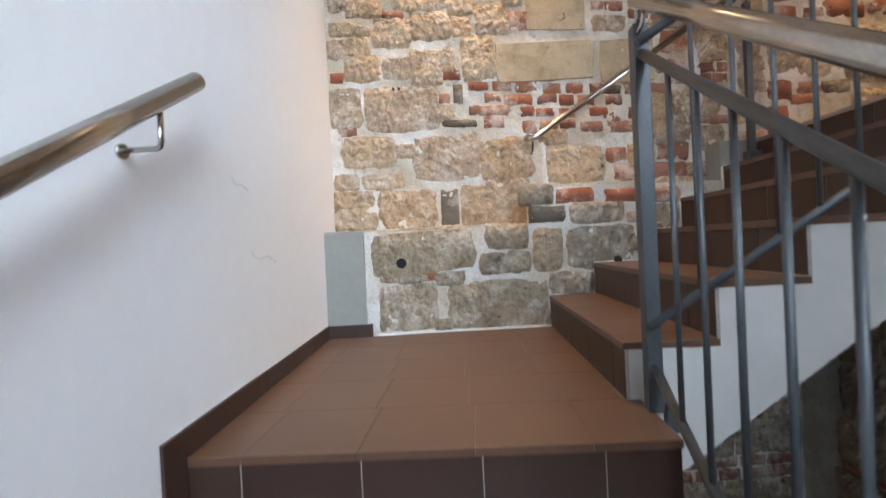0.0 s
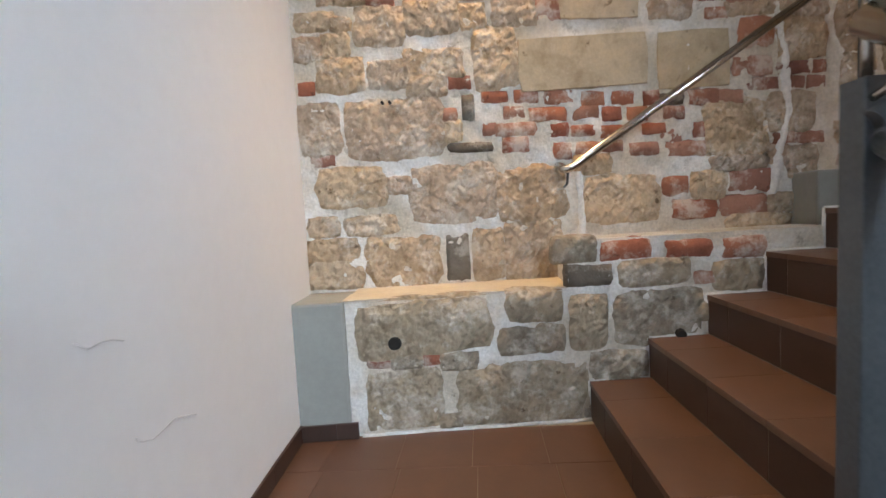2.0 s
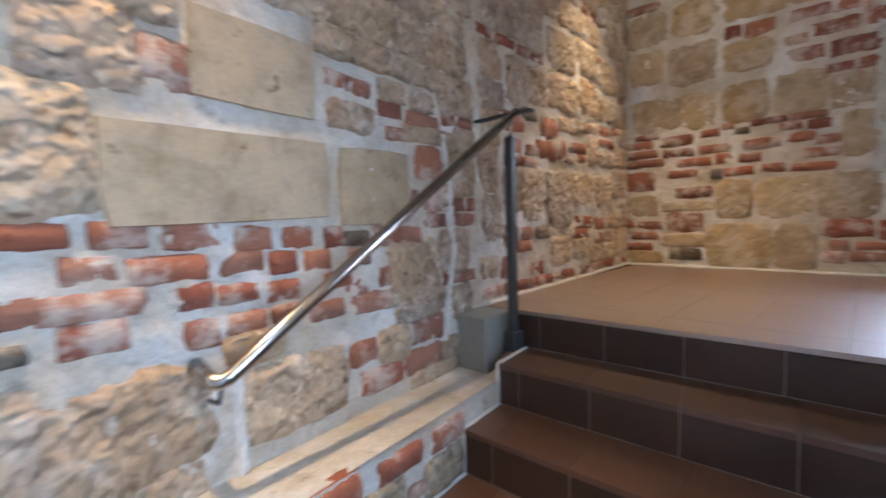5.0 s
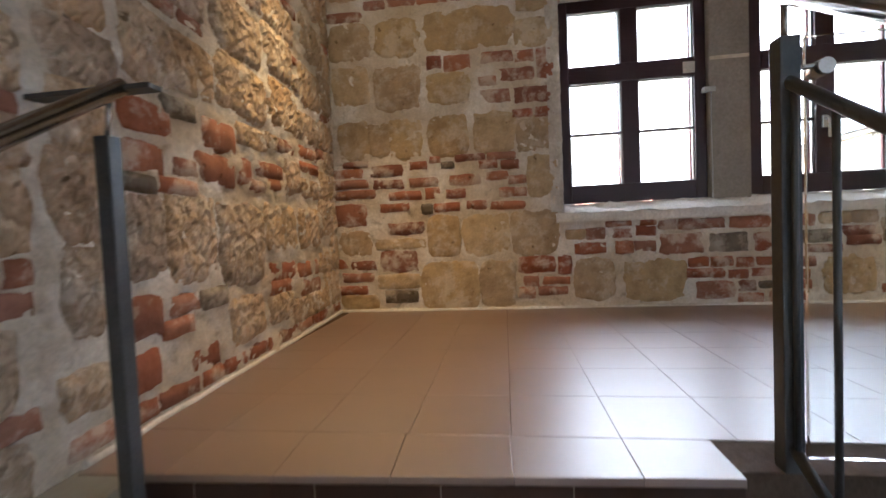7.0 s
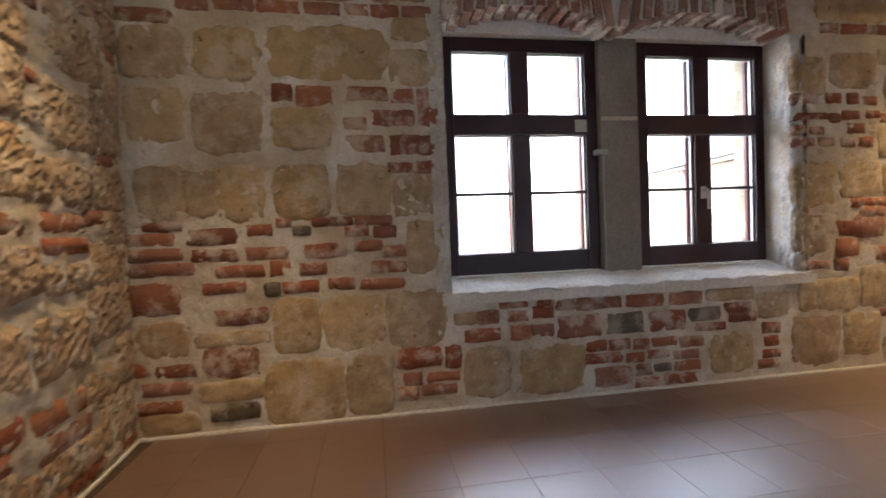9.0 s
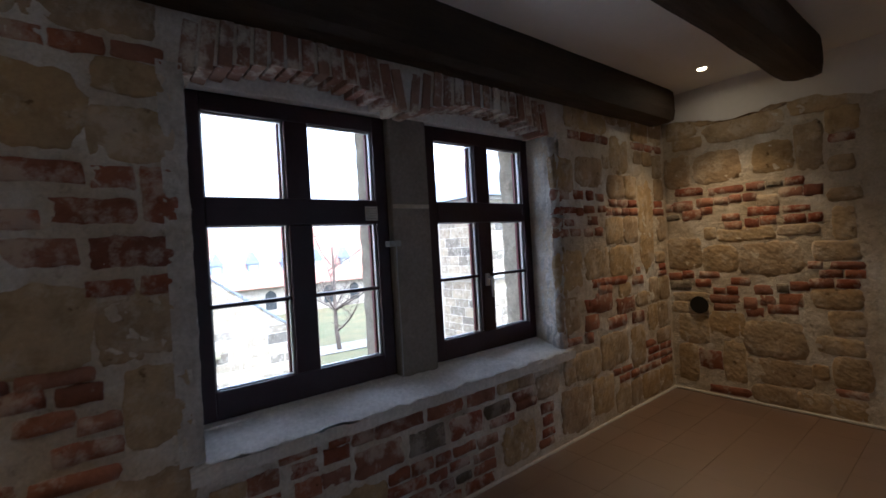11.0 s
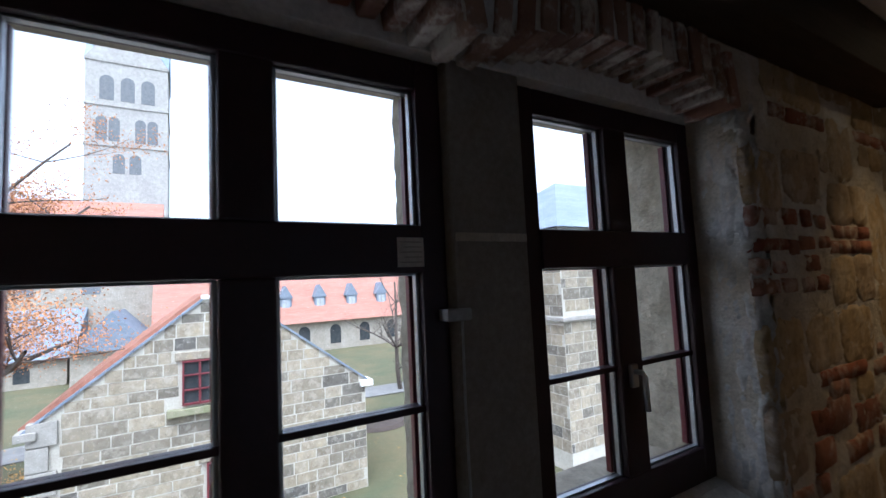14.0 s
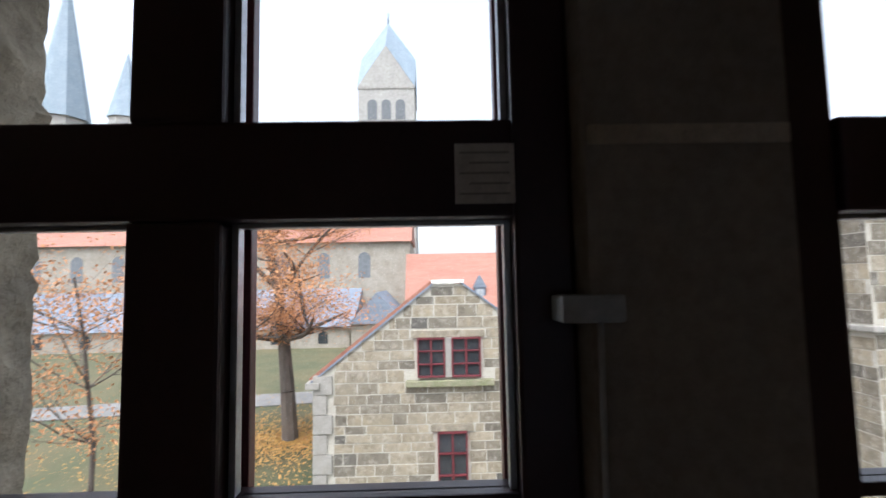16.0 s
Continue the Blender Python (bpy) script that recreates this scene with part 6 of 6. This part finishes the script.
# brick arches over the windows
for n, (a, b) in enumerate(ARCHES):
    count = 15
    for i in range(count):
        y = a + (b - a) * (i + 0.5) / count
        s = (y - (a + b) / 2) / ((a - b) / 2)
        lean = -s * 0.16
        c, sn = math.cos(lean), math.sin(lean)
        bmv = box(EAST - 0.006 - 0.004 * (i % 3), 4.085, -0.026, 0.026, 0.0, 0.205 - 0.012 * (i % 2), 0.006)
        vo = part("brick", bmv, ARCHBRICK, EASTW)
        vo.matrix_world = Matrix.Translation((0, y, arch_z(y) - 0.006)) @ Matrix(((1, 0, 0, 0), (0, c, sn, 0), (0, -sn, c, 0), (0, 0, 0, 1)))
        TAKEN.setdefault("wall_east", []).append((y - 0.05, 2.08, y + 0.05, 2.43))


def off_niche(y, z):
    return not (-0.93 < y < 1.47 and 0.57 < z < 2.44)


fill(NORTH, -0.78, 1.7, -0.44, 1.30, 0.25, 1, lambda u, z: z > ledge_top(u) + 0.02)
fill(NORTH, -0.78, 1.7, 1.02, 2.55, 0.25, 2, size=1.5)
fill(NORTH, 1.75, 3.88, 0.03, 2.55, 0.45, 3, size=1.2)
fill(PLINTH, -0.52, 1.85, -1.03, -0.27, 0.1, 4, lambda u, z: z < ledge_top(u) - 0.02 and z > LAND + RISE * max(0, int((u - 0.30) / 0.2615)))
fill(PLINTH, 0.55, 1.9, -2.4, -0.7, 0.35, 5, lambda u, z: z < LAND - 0.45 + 0.66 * (u - 0.53), 1.4)
fill(EASTW, -2.38, 2.98, 0.03, 2.40, 0.4, 6, off_niche, 1.2)
fill(SOUTHW, 2.6, 3.88, 0.03, 2.33, 0.25, 7, size=1.3)
fill(WELL, 0.2, 2.4, -2.4, -0.4, 0.3, 8, size=1.6)

# floor tiles of the upper room
tile_shape = box(-0.1424, 0.1424, -0.1424, 0.1424, -0.006, 0.0, 0.001)
tile_mesh = bpy.data.meshes.new("tile")
tile_shape.to_mesh(tile_mesh)
tile_shape.free()
tile_mesh.materials.append(FLOORTILE)
for i in range(8):
    for j in range(-15, 6):
        x, y = 2.017 + 0.2865 * (i - 0.5), 1.53 + 0.2795 * (j + 0.5)
        if SOUTH < y < 3.0:
            if x - 0.14 < 1.86:
                continue
            ob = new("tile", tile_mesh)
            ob.parent = FLOOR
            ob.matrix_world = Matrix.Translation((x, y, 0.0)) @ Matrix.Diagonal((1.0, 0.2795 / 0.2865, 1, 1))
strip(FLOOR, "edge_tile", FLOORTILE, (x_south(5) - 0.004, edge_y(x_south(5))), (x_north(5) - 0.004, 2.86), (2.017 - 0.002, 2.88), (2.017 - 0.002, edge_y(x_south(5))), -0.02, 0.0, 0.2795, 0.21)
